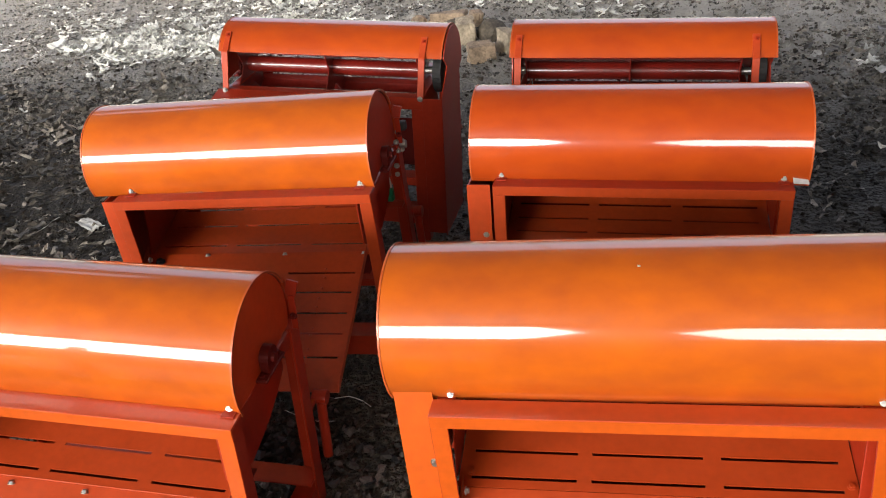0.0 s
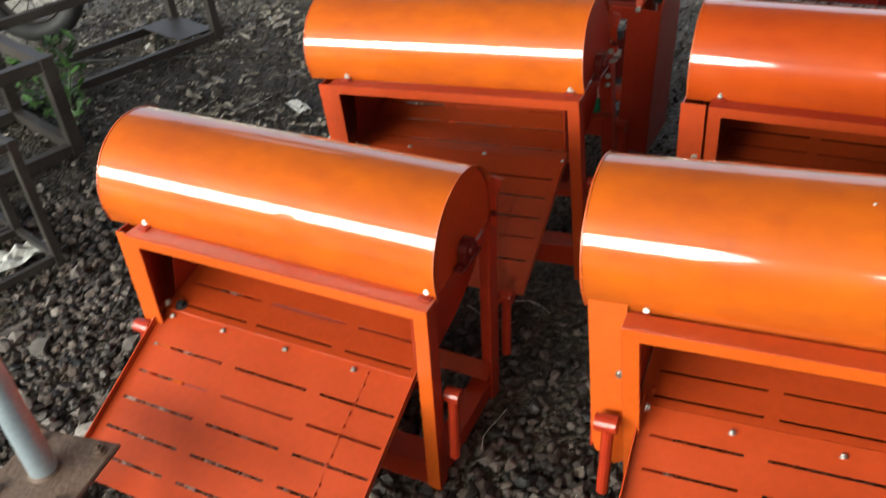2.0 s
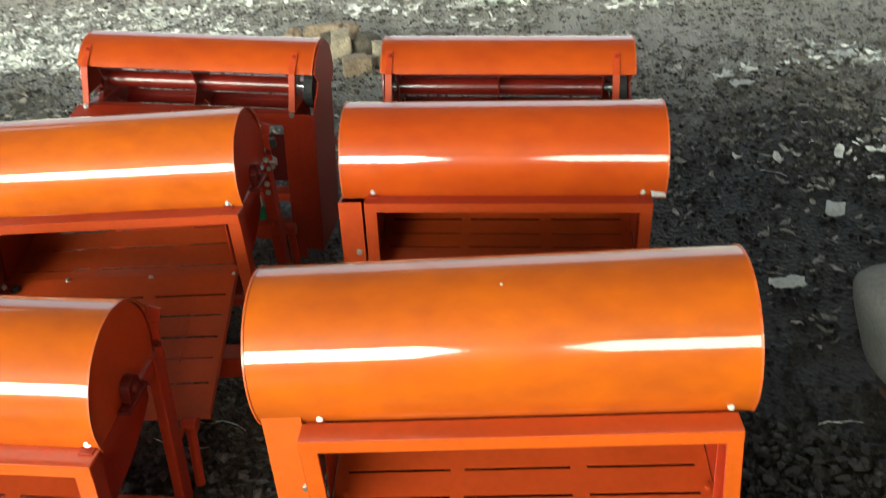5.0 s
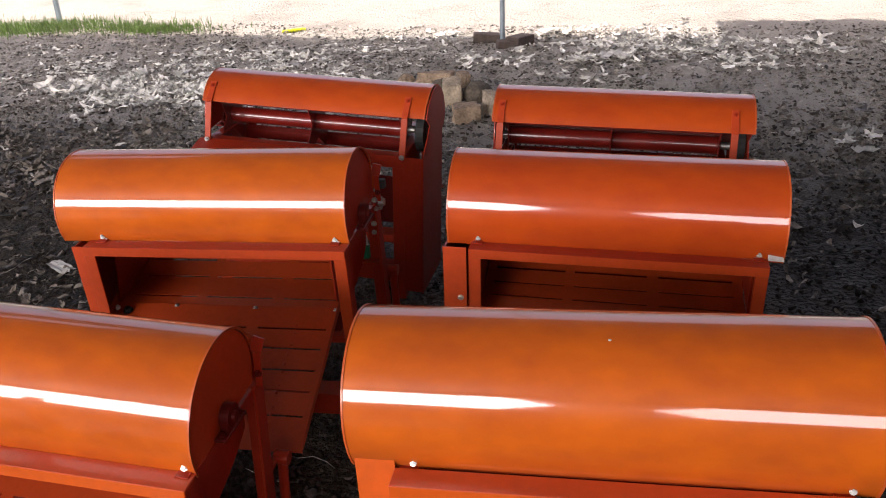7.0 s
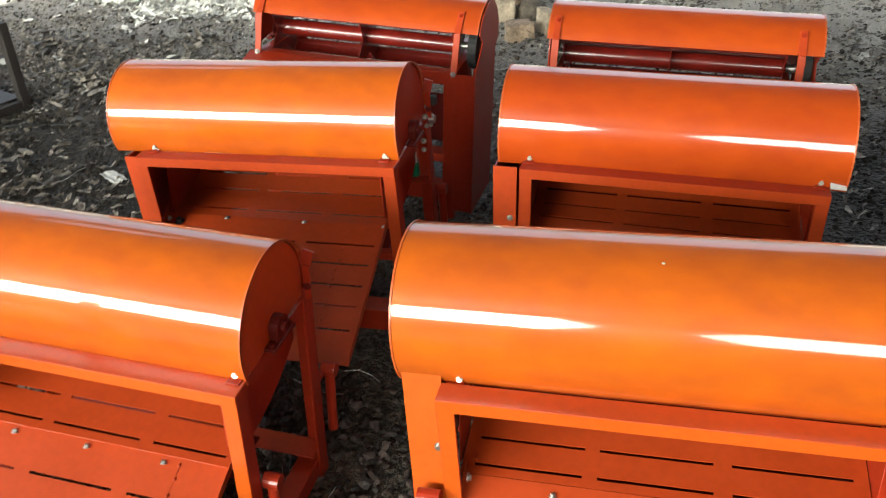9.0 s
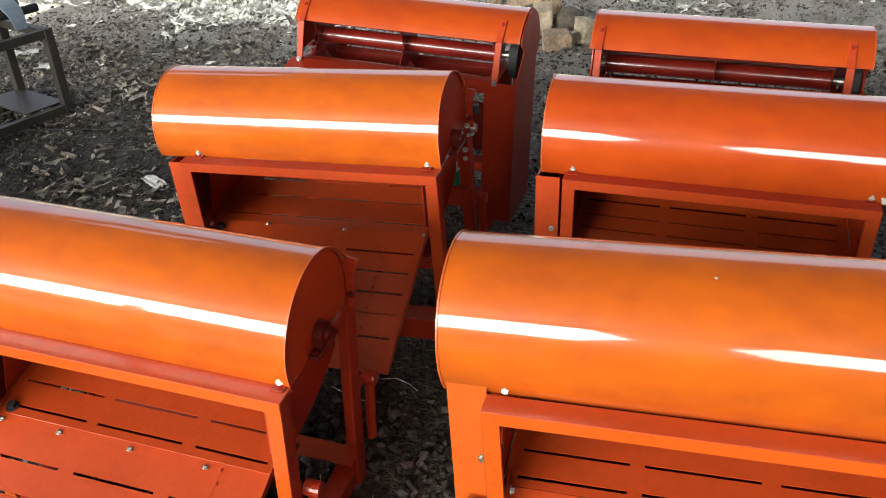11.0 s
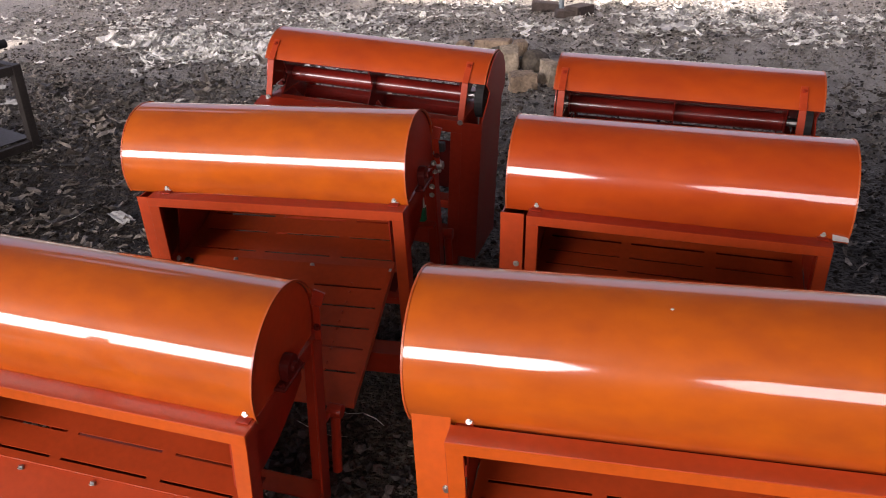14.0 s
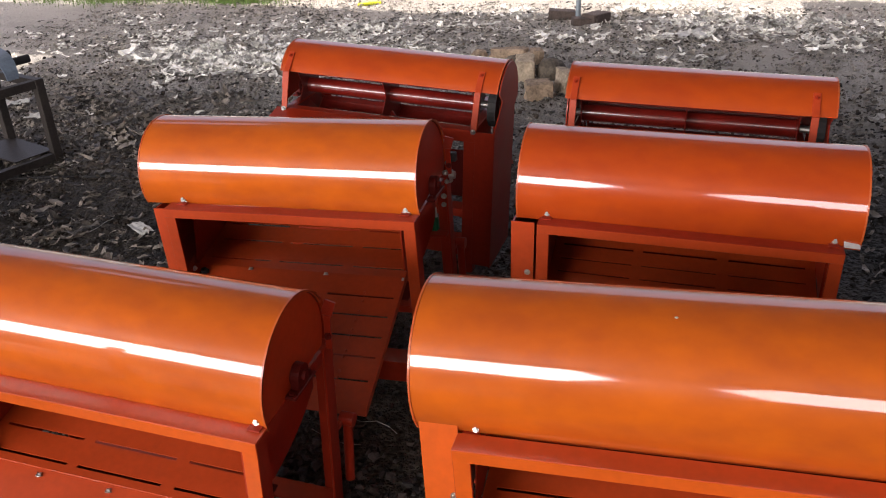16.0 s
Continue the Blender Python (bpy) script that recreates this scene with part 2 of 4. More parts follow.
def prism_x(points, x0, x1):
    """A polygon of (y, z) points drawn out along x."""
    bm = bmesh.new()
    lo = [bm.verts.new((x0, y, z)) for y, z in points]
    hi = [bm.verts.new((x1, y, z)) for y, z in points]
    n = len(points)
    bm.faces.new(lo)
    bm.faces.new(hi[::-1])
    for i in range(n):
        bm.faces.new((lo[i], hi[i], hi[(i + 1) % n], lo[(i + 1) % n]))
    return bm


def angle_bar(a, b, up, side, w=0.04, t=0.005, down=None):
    """An angle-iron bar from a to b with one flange along up and one along side."""
    a, b, up, side = Vector(a), Vector(b), Vector(up).normalized(), Vector(side).normalized()
    s = down or w
    prof = [(0, 0), (s, 0), (s, t), (t, t), (t, w), (0, w)]
    bm = bmesh.new()
    lo = [bm.verts.new(a + side * p + up * q) for p, q in prof]
    hi = [bm.verts.new(b + side * p + up * q) for p, q in prof]
    bm.faces.new(lo)
    bm.faces.new(hi[::-1])
    for i in range(6):
        bm.faces.new((lo[i], hi[i], hi[(i + 1) % 6], lo[(i + 1) % 6]))
    bmesh.ops.bevel(bm, geom=bm.edges[:], offset=0.0012, segments=1, affect="EDGES", profile=0.5)
    return bm


def slotted(us, vs, slots, place, thick=0.003):
    """A sheet over the grid us x vs with the cells in slots cut out; place(u, v) gives the point."""
    bm = bmesh.new()
    vert = {}

    def corner(i, j):
        if (i, j) not in vert:
            vert[i, j] = bm.verts.new(place(us[i], vs[j]))
        return vert[i, j]

    for i in range(len(us) - 1):
        for j in range(len(vs) - 1):
            if (i, j) not in slots:
                bm.faces.new((corner(i, j), corner(i + 1, j), corner(i + 1, j + 1), corner(i, j + 1)))
    bmesh.ops.recalc_face_normals(bm, faces=bm.faces)
    bmesh.ops.solidify(bm, geom=bm.faces[:], thickness=thick)
    return bm


# ---- ground and shed ----
def axis(lo, hi, step, far):
    out = [hi + (far - hi) * f for f in (0.004, 0.012, 0.03, 0.08, 0.2, 0.45, 1.0)]
    return np.array([lo - (h - hi) for h in out[::-1]] + list(np.arange(lo, hi + step / 2, step)) + out)


GROUND = 0.055  # the machines' feet have sunk this far


def ground_height(x, y):
    inside = max(0.0, min(1.0, (8.0 - max(abs(x), abs(y - 1))) / 2))
    h = 0.035 * noise.noise((x * 0.7, y * 0.7, 1.3)) + 0.018 * noise.noise((x * 3.1, y * 3.1, 4.0)) + 0.020 * noise.noise((x * 7.3, y * 7.3, 9.0)) + 0.017 * noise.noise((x * 14.0, y * 14.0, 2.0))
    calm = max(0.0, min(1.0, (y - 1.6) / 1.0)) if x > -1.9 else max(0.0, min(1.0, (-1.5 - x) / 0.5))
    return GROUND + h * inside * (0.15 + 0.85 * calm)


def build_ground():
    xs, ys = axis(-6.5, 5.5, 0.05, 400), axis(-2.5, 8, 0.05, 400)
    verts = [(x, y, ground_height(x, y)) for y in ys for x in xs]
    w = len(xs)
    faces = [(j * w + i, j * w + i + 1, (j + 1) * w + i + 1, (j + 1) * w + i) for j in range(len(ys) - 1) for i in range(w - 1)]
    me = bpy.data.meshes.new("ground")
    me.from_pydata(verts, [], faces)
    me.materials.append(SOIL)
    return tagged(smooth(new("ground", me)), "dark trodden soil floor of an open shed", "ground", kind="structure")


build_ground()


def build_shed():
    # roof sheets round a gap added to let a sun patch fall
    hx0, hx1, hy0, hy1 = -5.45, -4.05, 4.45, 5.55
    # The last sheet is an added overhang that keeps the far right unlit.
    for x0, x1, y0, y1 in ((-6.6, 7.0, -7.3, hy0), (-6.6, 7.0, hy1, 7.45), (-6.6, hx0, hy0, hy1), (hx1, 7.0, hy0, hy1), (1.6, 7.0, 7.454, 8.1)):
        tagged(part("ceiling", box(x0, x1, y0, y1, ROOF_H, ROOF_H + 0.06, 0), ROOFM), "weathered sheet-metal shed roof high overhead", "roof", kind="structure")
    tagged(part("wall_south", box(-15.2, 7.0, -7.3, -7.05, 0, 2.1, 0), WALLM), "grey cement block wall behind the machines", "wall", kind="structure")
    tagged(part("wall_south_upper", box(-15.2, 7.0, -7.3, -7.05, 4.3, ROOF_H - 0.004, 0), ROOFM), "sheet-metal cladding above the open band", "wall", kind="structure")
    tagged(part("wall_south_side", box(3.0, 7.0, -7.3, -7.05, 2.104, 4.296, 0), WALLM), "grey cement wall beside the open band", "wall", kind="structure")
    # Unseen block in place of the person behind the camera, dark in the hoods.
    tagged(part("reflection_break", box(-0.30, 0.75, -7.3, -7.05, 2.104, 4.296, 0), WALLM), "added block that breaks the daylight band where a person stands", "wall", kind="structure")
    # Added low wall, not known there; it shades the right-hand chute and gravel.
    tagged(part("shade_wall", box(-0.20, 5.496, -2.15, -1.97, 0, 1.02, 0.01), WALLM), "added low wall that dims the light on the right-hand chute", "wall", kind="structure")
    # Unseen wall added to dim the right; its opening lights the right-facing ends.
    for y0, y1, z0, z1 in ((-7.046, 8.0, 0, 1.1), (-7.046, 8.0, 3.9, ROOF_H - 0.004), (-7.046, -1.5, 1.104, 3.896), (5.0, 8.0, 1.104, 3.896)):
        tagged(part("added_wall_east", box(5.5, 5.7, y0, y1, z0, z1, 0), WALLM), "added plain side wall with a wide opening for light", "wall", kind="structure")


build_shed()

# ---- the threshers ----
CY, CZ, CR = 0.135, 0.715, 0.155  # axis and radius of the hood
REAR = 27  # angle at which the hood ends at the rear


def hood_points(a0, a1, r, n=40, CY=CY, CZ=CZ):
    return [(CY + r * math.cos(radians(a0 + (a1 - a0) * i / n)), CZ + r * math.sin(radians(a0 + (a1 - a0) * i / n))) for i in range(n + 1)]


def bolt(parent, x, y, z, axis_dir, size=0.011, mat=None, name="bolt", stud=False):
    """A hexagon-headed bolt with a washer; axis_dir points out of the surface."""
    d = Vector(axis_dir).normalized()
    p = Vector((x, y, z))
    bm = bmesh.new()
    add_tube(bm, p, p + d * 0.002, size * 1.25, seg=14)
    add_tube(bm, p + d * 0.002, p + d * (0.002 + size * 0.8), size * 0.85, seg=6)
    if stud:
        add_tube(bm, p + d * (0.002 + size * 0.8), p + d * (0.002 + size * 1.4), size * 0.45, seg=8)
    return part(name, bm, mat or ZINC, parent, "zinc-plated bolt")


def tray_point(u, v, lift=0.0):
    """A place on the chute: u across, v from 0 at the hinge to 1 at the foot, lift above the sheet."""
    return Vector((u, 0.002 - 0.42 * v + 0.405 * lift, 0.424 - 0.187 * v + 0.914 * lift))


WIDE = dict(tray=(-0.366, 0.390), slots=((-0.340, -0.164), (-0.122, 0.108), (0.145, 0.357)), bolts=(-0.191, 0.002, 0.195), rows=(0.133, 0.282, 0.458, 0.662, 0.844), closed=True, hinge=0.004, sieve=(0.026, 0.088, 0.148, 0.208), seam=0.052)
NARROW = dict(tray=(-0.381, 0.326), slots=((-0.354, -0.149), (-0.110, 0.087), (0.123, 0.311)), bolts=(-0.344, -0.190, -0.010, 0.175), rows=(0.253, 0.412, 0.566, 0.729, 0.872), closed=False, hinge=-0.022, sieve=(0.001, 0.070, 0.136, 0.200), seam=0.088)
MIDDLE = dict(NARROW, tray=(-0.390, 0.320), slots=((-0.355, -0.160), (-0.122, 0.055), (0.089, 0.296)), bolts=(-0.186, 0.064, 0.310), rows=(0.108, 0.253, 0.404, 0.548, 0.708), sieve=(0.068, 0.160, 0.228, 0.272), hinge=0.022, seam=-0.035, top=-0.055, foot=0.93)


def cells(marks, half):
    out = []
    for m in marks:
        out += [m - half, m + half]
    return out


def lit_front(ob, coat):
    """Faces turned to the front are painted brighter, as daylight strikes them; the rest stay redder."""
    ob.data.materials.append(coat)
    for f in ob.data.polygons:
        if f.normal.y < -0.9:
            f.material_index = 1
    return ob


def build_thresher(pose_m, label, wide_guard=True, chute_kind=WIDE, bearing=None, hood_ends=(-0.492, 0.405), right=0.387, raised=0.0, gap=True, front_tone=None, hood_coat=None, turned=False, lug=False, lip=205, box_r=0.376, guard_x=-0.461, guard_top=0.655, guard_bolt=(-0.416, 0.506), pins=(-0.370, 0.370), foot=0.07, pipe_z=0.378, pin=0.0095):
    front_tone, hood_coat = front_tone or FRONT, hood_coat or COVER
    # In the front row, rail tops and end plates carry extra light as colour.
    rail_tone = FRONT if front_tone is FRONT_LIT else FRAME
    th = thing("maize_thresher", pose_m, label, "threshing machine", "row of new threshing machines")
    XL, XR = hood_ends
    cz = CZ + raised
    # hood: one rolled sheet
    outer, inner = hood_points(lip, REAR, CR, CZ=cz), hood_points(lip, REAR, CR - 0.003, CZ=cz)
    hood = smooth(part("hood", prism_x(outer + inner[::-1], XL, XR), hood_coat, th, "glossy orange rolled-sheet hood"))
    # The inside gets a darker red that stands for the shade under it.
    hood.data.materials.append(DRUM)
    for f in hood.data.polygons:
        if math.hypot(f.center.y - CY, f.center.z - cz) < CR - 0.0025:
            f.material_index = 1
    m = hood.modifiers.new("edges", "EDGE_SPLIT")
    m.split_angle = radians(40)
    rim = hood_points(lip, REAR, CR + 0.0015, CZ=cz)
    for x in (XL, XR - 0.004):
        part("rim", prism_x(rim + hood_points(lip, REAR, CR - 0.004, CZ=cz)[::-1], x, x + 0.004), WORN, hood)
    if not gap:
        a = radians(107.5)
        bm = bmesh.new()
        bmesh.ops.create_icosphere(bm, subdivisions=2, radius=0.0032, matrix=Matrix.Translation((-0.015, CY + CR * math.cos(a), cz + CR * math.sin(a))) @ Matrix.Diagonal((1, 1, 0.4, 1)))
        smooth(part("paint_speck", bm, WHITE, hood, "pale speck on the hood"))
    # end plates
    disc = hood_points(lip - 1, -18, CR - 0.005, 36, CZ=cz)
    part("end_plate", prism_x(disc, XR - 0.012, XR - 0.008), rail_tone, th)
    if not turned:
        part("end_plate", prism_x(disc, XL + 0.006, XL + 0.010), FRAME, th)
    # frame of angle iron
    lit_front(part("front_rail", angle_bar((-0.392, -0.06, 0.66), (right, -0.06, 0.66), (0, 1, 0), (0, 0, -1), 0.050, down=0.028), rail_tone, th), front_tone)
    part("rear_rail", angle_bar((-0.392, 0.318, 0.655), (right, 0.318, 0.655), (0, -1, 0), (0, 0, -1), 0.045), FRAME, th)
    for sx, x in ((1, -0.392), (-1, right)):
        splay = 0.018 if sx < 0 and not gap else 0.0
        lit_front(part("leg", angle_bar((x + splay, -0.058, foot if sx < 0 else foot - 0.03), (x, -0.058, 0.655), (sx, 0, 0), (0, 1, 0), 0.030 if splay else 0.034, down=0.042), FRAME, th), front_tone)
        part("leg", angle_bar((x, 0.315, foot - 0.02), (x, 0.315, 0.653), (sx, 0, 0), (0, -1, 0), 0.046, 0.006), FRAME, th)
        part("side_rail", angle_bar((x + sx * 0.006, -0.05, 0.655), (x + sx * 0.006, 0.308, 0.652), (0, 0, -1), (sx, 0, 0), 0.035), FRAME, th)
        part("foot_rail", angle_bar((x + sx * 0.006, -0.05, 0.168), (x + sx * 0.006, 0.308, 0.168), (0, 0, -1), (sx, 0, 0), 0.052), FRAME, th)
    part("cross_rail", angle_bar((-0.386, -0.052, 0.186), (right - 0.006, -0.052, 0.186), (0, 0, -1), (0, 1, 0), 0.070), FRAME, th)
    part("cross_rail", angle_bar((-0.386, 0.309, 0.199), (right - 0.006, 0.309, 0.199), (0, 0, -1), (0, -1, 0), 0.064), FRAME, th)
    # side plates of the inner box, cut along the sieve
    side = [(-0.030, 0.648), (0.304, 0.648), (0.304, 0.518), (0.25, 0.486), (0.20, 0.464), (0.16, 0.451), (0.08, 0.435), (0.03, 0.450), (-0.030, 0.490)] if box_r < 0.35 else [(-0.030, 0.648), (0.304, 0.648), (0.304, 0.520), (0.21, 0.474), (0.09, 0.436), (0.0, 0.416), (-0.030, 0.410)]
    part("side_plate", prism_x(side, box_r - 0.004, box_r), FRAME, th)
    part("side_plate", prism_x([(0.085, 0.648), (0.304, 0.648), (0.304, 0.520), (0.21, 0.474), (0.09, 0.436), (0.03, 0.424)], -0.383, -0.379), FRAME, th)
    if box_r > 0.35:
        part("cheek", box(box_r - 0.026, box_r - 0.005, -0.033, -0.030, 0.430, 0.642, 0.001), FRAME, th)
    # sieve plate inside
    us = [-0.376, -0.351, -0.141, -0.113, 0.100, 0.133, box_r - 0.032, box_r - 0.006]
    vs = [chute_kind["hinge"]] + cells(chute_kind["sieve"], 0.0038) + [0.300]
    slots = {(i, j) for i in (1, 3, 5) for j in (1, 3, 5, 7)}
    part("sieve", slotted(us, vs, slots, lambda u, v: (u, v, 0.424 + 0.20 * v + 2.0 * max(0.0, v - 0.16) ** 2)), TRAY, th)
    # Added dark sheet; it stands for the shade seen through the slots.
    pan = 0.30 if box_r > 0.35 else 0.10
    part("slot_backing", prism_x([(-0.015, 0.385), (pan, 0.395), (pan, 0.392), (-0.015, 0.382)], -0.374, box_r - 0.006), PRIMER, th)
    # The wall reaches low to keep bright ground out of the slots.
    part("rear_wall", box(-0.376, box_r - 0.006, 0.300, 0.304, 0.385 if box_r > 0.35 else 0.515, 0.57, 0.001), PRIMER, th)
    # chute
    t0, t1 = chute_kind["tray"]
    tus = [t0] + [u for pair in chute_kind["slots"] for u in pair] + [t1]
    tv = chute_kind["rows"]
    v_top, v_foot = chute_kind.get("top", max(0.0, -0.002 - chute_kind["hinge"]) / 0.42), chute_kind.get("foot", 1.0)
    tvs = [v_top] + cells(tv, 0.0068) + [v_foot]
    tslots = {(i, j) for i in (1, 3, 5) for j in (1, 3, 5, 7, 9) if j != 5 or not chute_kind["closed"]}
    chute = part("chute", slotted(tus, tvs, tslots, lambda u, v: tray_point(u, v)), TRAY, th, "slotted sheet-metal chute sloping to the ground")
    for x in (t0, t1 - 0.003):
        bm = bmesh.new()
        a, b = tray_point(x, v_top), tray_point(x, v_foot)
        a2, b2 = tray_point(x, v_top, 0.026), tray_point(x, v_foot, 0.022)
        lo = [bm.verts.new(p) for p in (a, b, b2, a2)]
        hi = [bm.verts.new(p + Vector((0.003, 0, 0))) for p in (a, b, b2, a2)]
        bm.faces.new(lo)
        bm.faces.new(hi[::-1])
        for i in range(4):
            bm.faces.new((lo[i], hi[i], hi[(i + 1) % 4], lo[(i + 1) % 4]))
        part("lip", bm, TRAY, chute)
    # closed seam and weld line on the chute
    for u0, u1 in chute_kind["slots"] if chute_kind["closed"] else ():
        bm = bmesh.new()
        pts = [tray_point(u, tv[2] + dv, 0.0015) for u, dv in ((u0, -0.003), (u1, -0.003), (u1, 0.003), (u0, 0.003))]
        bm.faces.new([bm.verts.new(p) for p in pts])
        bmesh.ops.solidify(bm, geom=bm.faces[:], thickness=0.001)
        part("weld_seam", bm, FRAME, chute)
    rnd = random.Random(7)
    ux = t1 - 0.114
    bm = bmesh.new()
    wide_seam = 0.0015 if chute_kind["closed"] else 0.0006
    pts = [tray_point(u, v, 0.0012) for u, v in ((ux - wide_seam, 0.10), (ux + wide_seam, 0.10), (ux + wide_seam, v_foot - 0.03), (ux - wide_seam, v_foot - 0.03))]
    bm.faces.new([bm.verts.new(p) for p in pts])
    bmesh.ops.solidify(bm, geom=bm.faces[:], thickness=0.001)
    part("weld_seam", bm, TRAY, chute)
    for k in range(12):
        q = tray_point(ux + rnd.uniform(-0.003, 0.003), 0.10 + 0.068 * k + rnd.uniform(-0.02, 0.02), 0.002)
        bm = bmesh.new()
        bmesh.ops.create_icosphere(bm, subdivisions=2, radius=0.0042, matrix=Matrix.Translation(q) @ Matrix.Diagonal((0.9, 1.4, 0.8, 1)))
        smooth(part("weld_bead", bm, FRONT if chute_kind["closed"] else TRAY, chute))
    nrm = (tray_point(0, 0.5, 1) - tray_point(0, 0.5)).normalized()
    for u in chute_kind["bolts"]:
        p = tray_point(u, chute_kind["seam"], 0.0)
        bolt(th, p.x, p.y, p.z, nrm, 0.0065)
    if chute_kind["closed"]:
        for x in (-0.352, 0.357):
            bolt(th, x, 0.036, 0.432, (0, -0.2, 0.98), 0.006, TRAY)
    else:
        bolt(th, -0.335, -0.006, 0.424, (0, -0.2, 0.98), 0.012, BLACK)
    for x, d in ((-0.372, 1), (0.385, -1)):
        bolt(th, x + d * 0.02, -0.03, 0.448, (d, 0, 0), 0.007)
    # hood bolts
    for x in pins:
        if pin > 0.007:
            part("lug", box(x - 0.014, x + 0.014, -0.030, 0.002, 0.6605, 0.664, 0.001), FRAME, th)
        bolt(th, x, -0.006, 0.668, (0, -0.8, 0.6), pin, stud=True)
    if lug:
        bm = bmesh.new()
        add_box(bm, -0.020, 0.020, -0.009, 0.009, -0.0015, 0.0015, 0.001, pose(0.405, -0.018, 0.668, 35, 6, 8))
        part("tag", bm, WHITE, th, "small white tag")
    # straps that hold the hood at the rear
    for x in (-0.385 if turned else -0.37, 0.37):
        bm = bmesh.new()
        top, mid, base = Vector((x, CY + 0.090, CZ + 0.132)), Vector((x, CY + 0.149, CZ + 0.072)), Vector((x, 0.326, 0.650))
        for p, q in ((top, mid), (mid, base)) if turned else ((mid, base),):
            d = q - p
            rot = d.to_track_quat("Z", "X").to_matrix().to_4x4()
            add_box(bm, -0.0035, 0.0035, -0.0115, 0.0115, -d.length / 2, d.length / 2, 0.001, Matrix.Translation((p + q) / 2) @ rot)
        part("strap", bm, STRAP, th)
        bolt(th, x, 0.330, 0.656, (0, 1, 0), 0.008)
        if turned:
            bolt(th, x, CY + 0.104, CZ + 0.122, (0, 0.6, 0.8), 0.006, FRAME)
    # drum: a core tube with beater bars held by discs
    dr = min(0.360, box_r - 0.010)
    bm = bmesh.new()
    add_tube(bm, (-0.36, CY, CZ - 0.02), (dr, CY, CZ - 0.02), 0.030, seg=24)
    drum = smooth(part("drum", bm, DRUM, th))
    drum.modifiers.new("edges", "EDGE_SPLIT").split_angle = radians(40)
    spider = []
    for k in range(4):
        a = radians(-38 + 90 * k)
        c, s = math.cos(a), math.sin(a)
        spot = lambda r, w: (CY + r * c - w * s, CZ - 0.02 + r * s + w * c)
        spider += [spot(0.044, -0.044), spot(0.126, -0.026), spot(0.126, 0.026)]
        part("beater", prism_x([spot(0.108, -0.026), spot(0.132, -0.020), spot(0.132, 0.020), spot(0.127, 0.020), spot(0.127, -0.016), spot(0.106, -0.020)], -0.345, dr - 0.015), DRUM, drum)
    for x in (-0.352, 0.0, dr - 0.011):
        part("spider", prism_x(spider, x, x + 0.004), DRUM, drum)
    part("shaft", tube((-0.4325, CY, CZ - 0.02), (0.380, CY, CZ - 0.02), 0.0125, seg=12), ZINC, drum)
    # pulley, belt and guard box on the driven side
    bm = bmesh.new()
    add_tube(bm, (-0.433, CY, CZ - 0.02), (-0.402, CY, CZ - 0.02), 0.078, seg=28)
    add_tube(bm, (-0.436, CY, CZ - 0.02), (-0.395, CY, CZ - 0.02), 0.03, seg=16)
    part("pulley", bm, BLACK, th, "black belt pulley")
    gx0, gx1 = guard_x, -0.398
    gf = -0.053 if wide_guard else -0.045
    gt = guard_top
    gf, lean = (0.03 if turned else gf, 0.0) if gap else (-0.0555, 0.138)
    edge = (-0.001 if wide_guard else 0.004) if gap else 0.0055
    low, crest = (0.10, 0.672) if turned else (0.27, 0.652)
    plate = [(gf + lean * (low - 0.24), low + 0.06), (gf + lean * (crest - 0.30), crest), (0.17, crest), (0.305, 0.645), (0.315, 0.63), (0.315, low), (0.02, low)]
    if turned:
        plate = [(0.03, low), (0.03, 0.672)] + hood_points(185, REAR, CR - 0.005, 24) + [(0.222, 0.745), (0.252, 0.712), (0.315, 0.662), (0.315, low)]
    guard = part("belt_guard", prism_x(plate, gx0, gx0 + 0.004), FRAME, th, "sheet-metal belt guard")
    front = [(gx0 - 0.05 * lean, gt), (gx1 + edge, gt), (gx1 + edge, 0.31), (gx1 - 0.012, 0.30), (gx0 + 0.012, 0.325), (gx0 + 0.004, 0.345)]
    bm = bmesh.new()
    lo = [bm.verts.new((x, gf - 0.003 + lean * (z - 0.30), z)) for x, z in front]
    hi = [bm.verts.new((x, gf + lean * (z - 0.30), z)) for x, z in front]
    bm.faces.new(lo)
    bm.faces.new(hi[::-1])
    for i in range(len(front)):
        bm.faces.new((lo[i], hi[i], hi[(i + 1) % len(front)], lo[(i + 1) % len(front)]))
    lit_front(part("front_panel", bm, FRAME, guard), front_tone)
    part("rear_panel", box(gx0, -0.390 if turned else gx1, 0.319 if turned else 0.311, 0.323 if turned else 0.315, low + 0.01, 0.655, 0.001), FRAME, guard)
    if wide_guard:
        bolt(th, guard_bolt[0], gf - 0.003 + lean * (guard_bolt[1] - 0.30), guard_bolt[1], (0, -1, 0), 0.007)
    # carrying handles: a short pivot pipe with a rod hanging from it
    for x0, x1, y, z in ((-0.440, -0.396, gf - 0.020, pipe_z), (right + 0.001, right + (0.036 if gap else 0.046), 0.0 if gap else -0.022, 0.382 if gap else 0.398), (right - 0.016, right + 0.020, 0.368, 0.383), (-0.480, -0.436, 0.365, 0.383)):
        if turned and (y > 0.3 or x0 < 0):
            continue
        bm = bmesh.new()
        add_tube(bm, (x0, y, z), (x1, y, z), 0.018, seg=16)
        grip = part("handle", bm, FRAME, th)
        xo = x1 - 0.016 if x0 > 0 else x0 + 0.026
        part("rod", tube((xo, y - 0.005, z - 0.01), (xo + (0.004 if x0 > 0 else -0.012), y - 0.02, z - 0.175), 0.0125, seg=12), FRAME, grip)
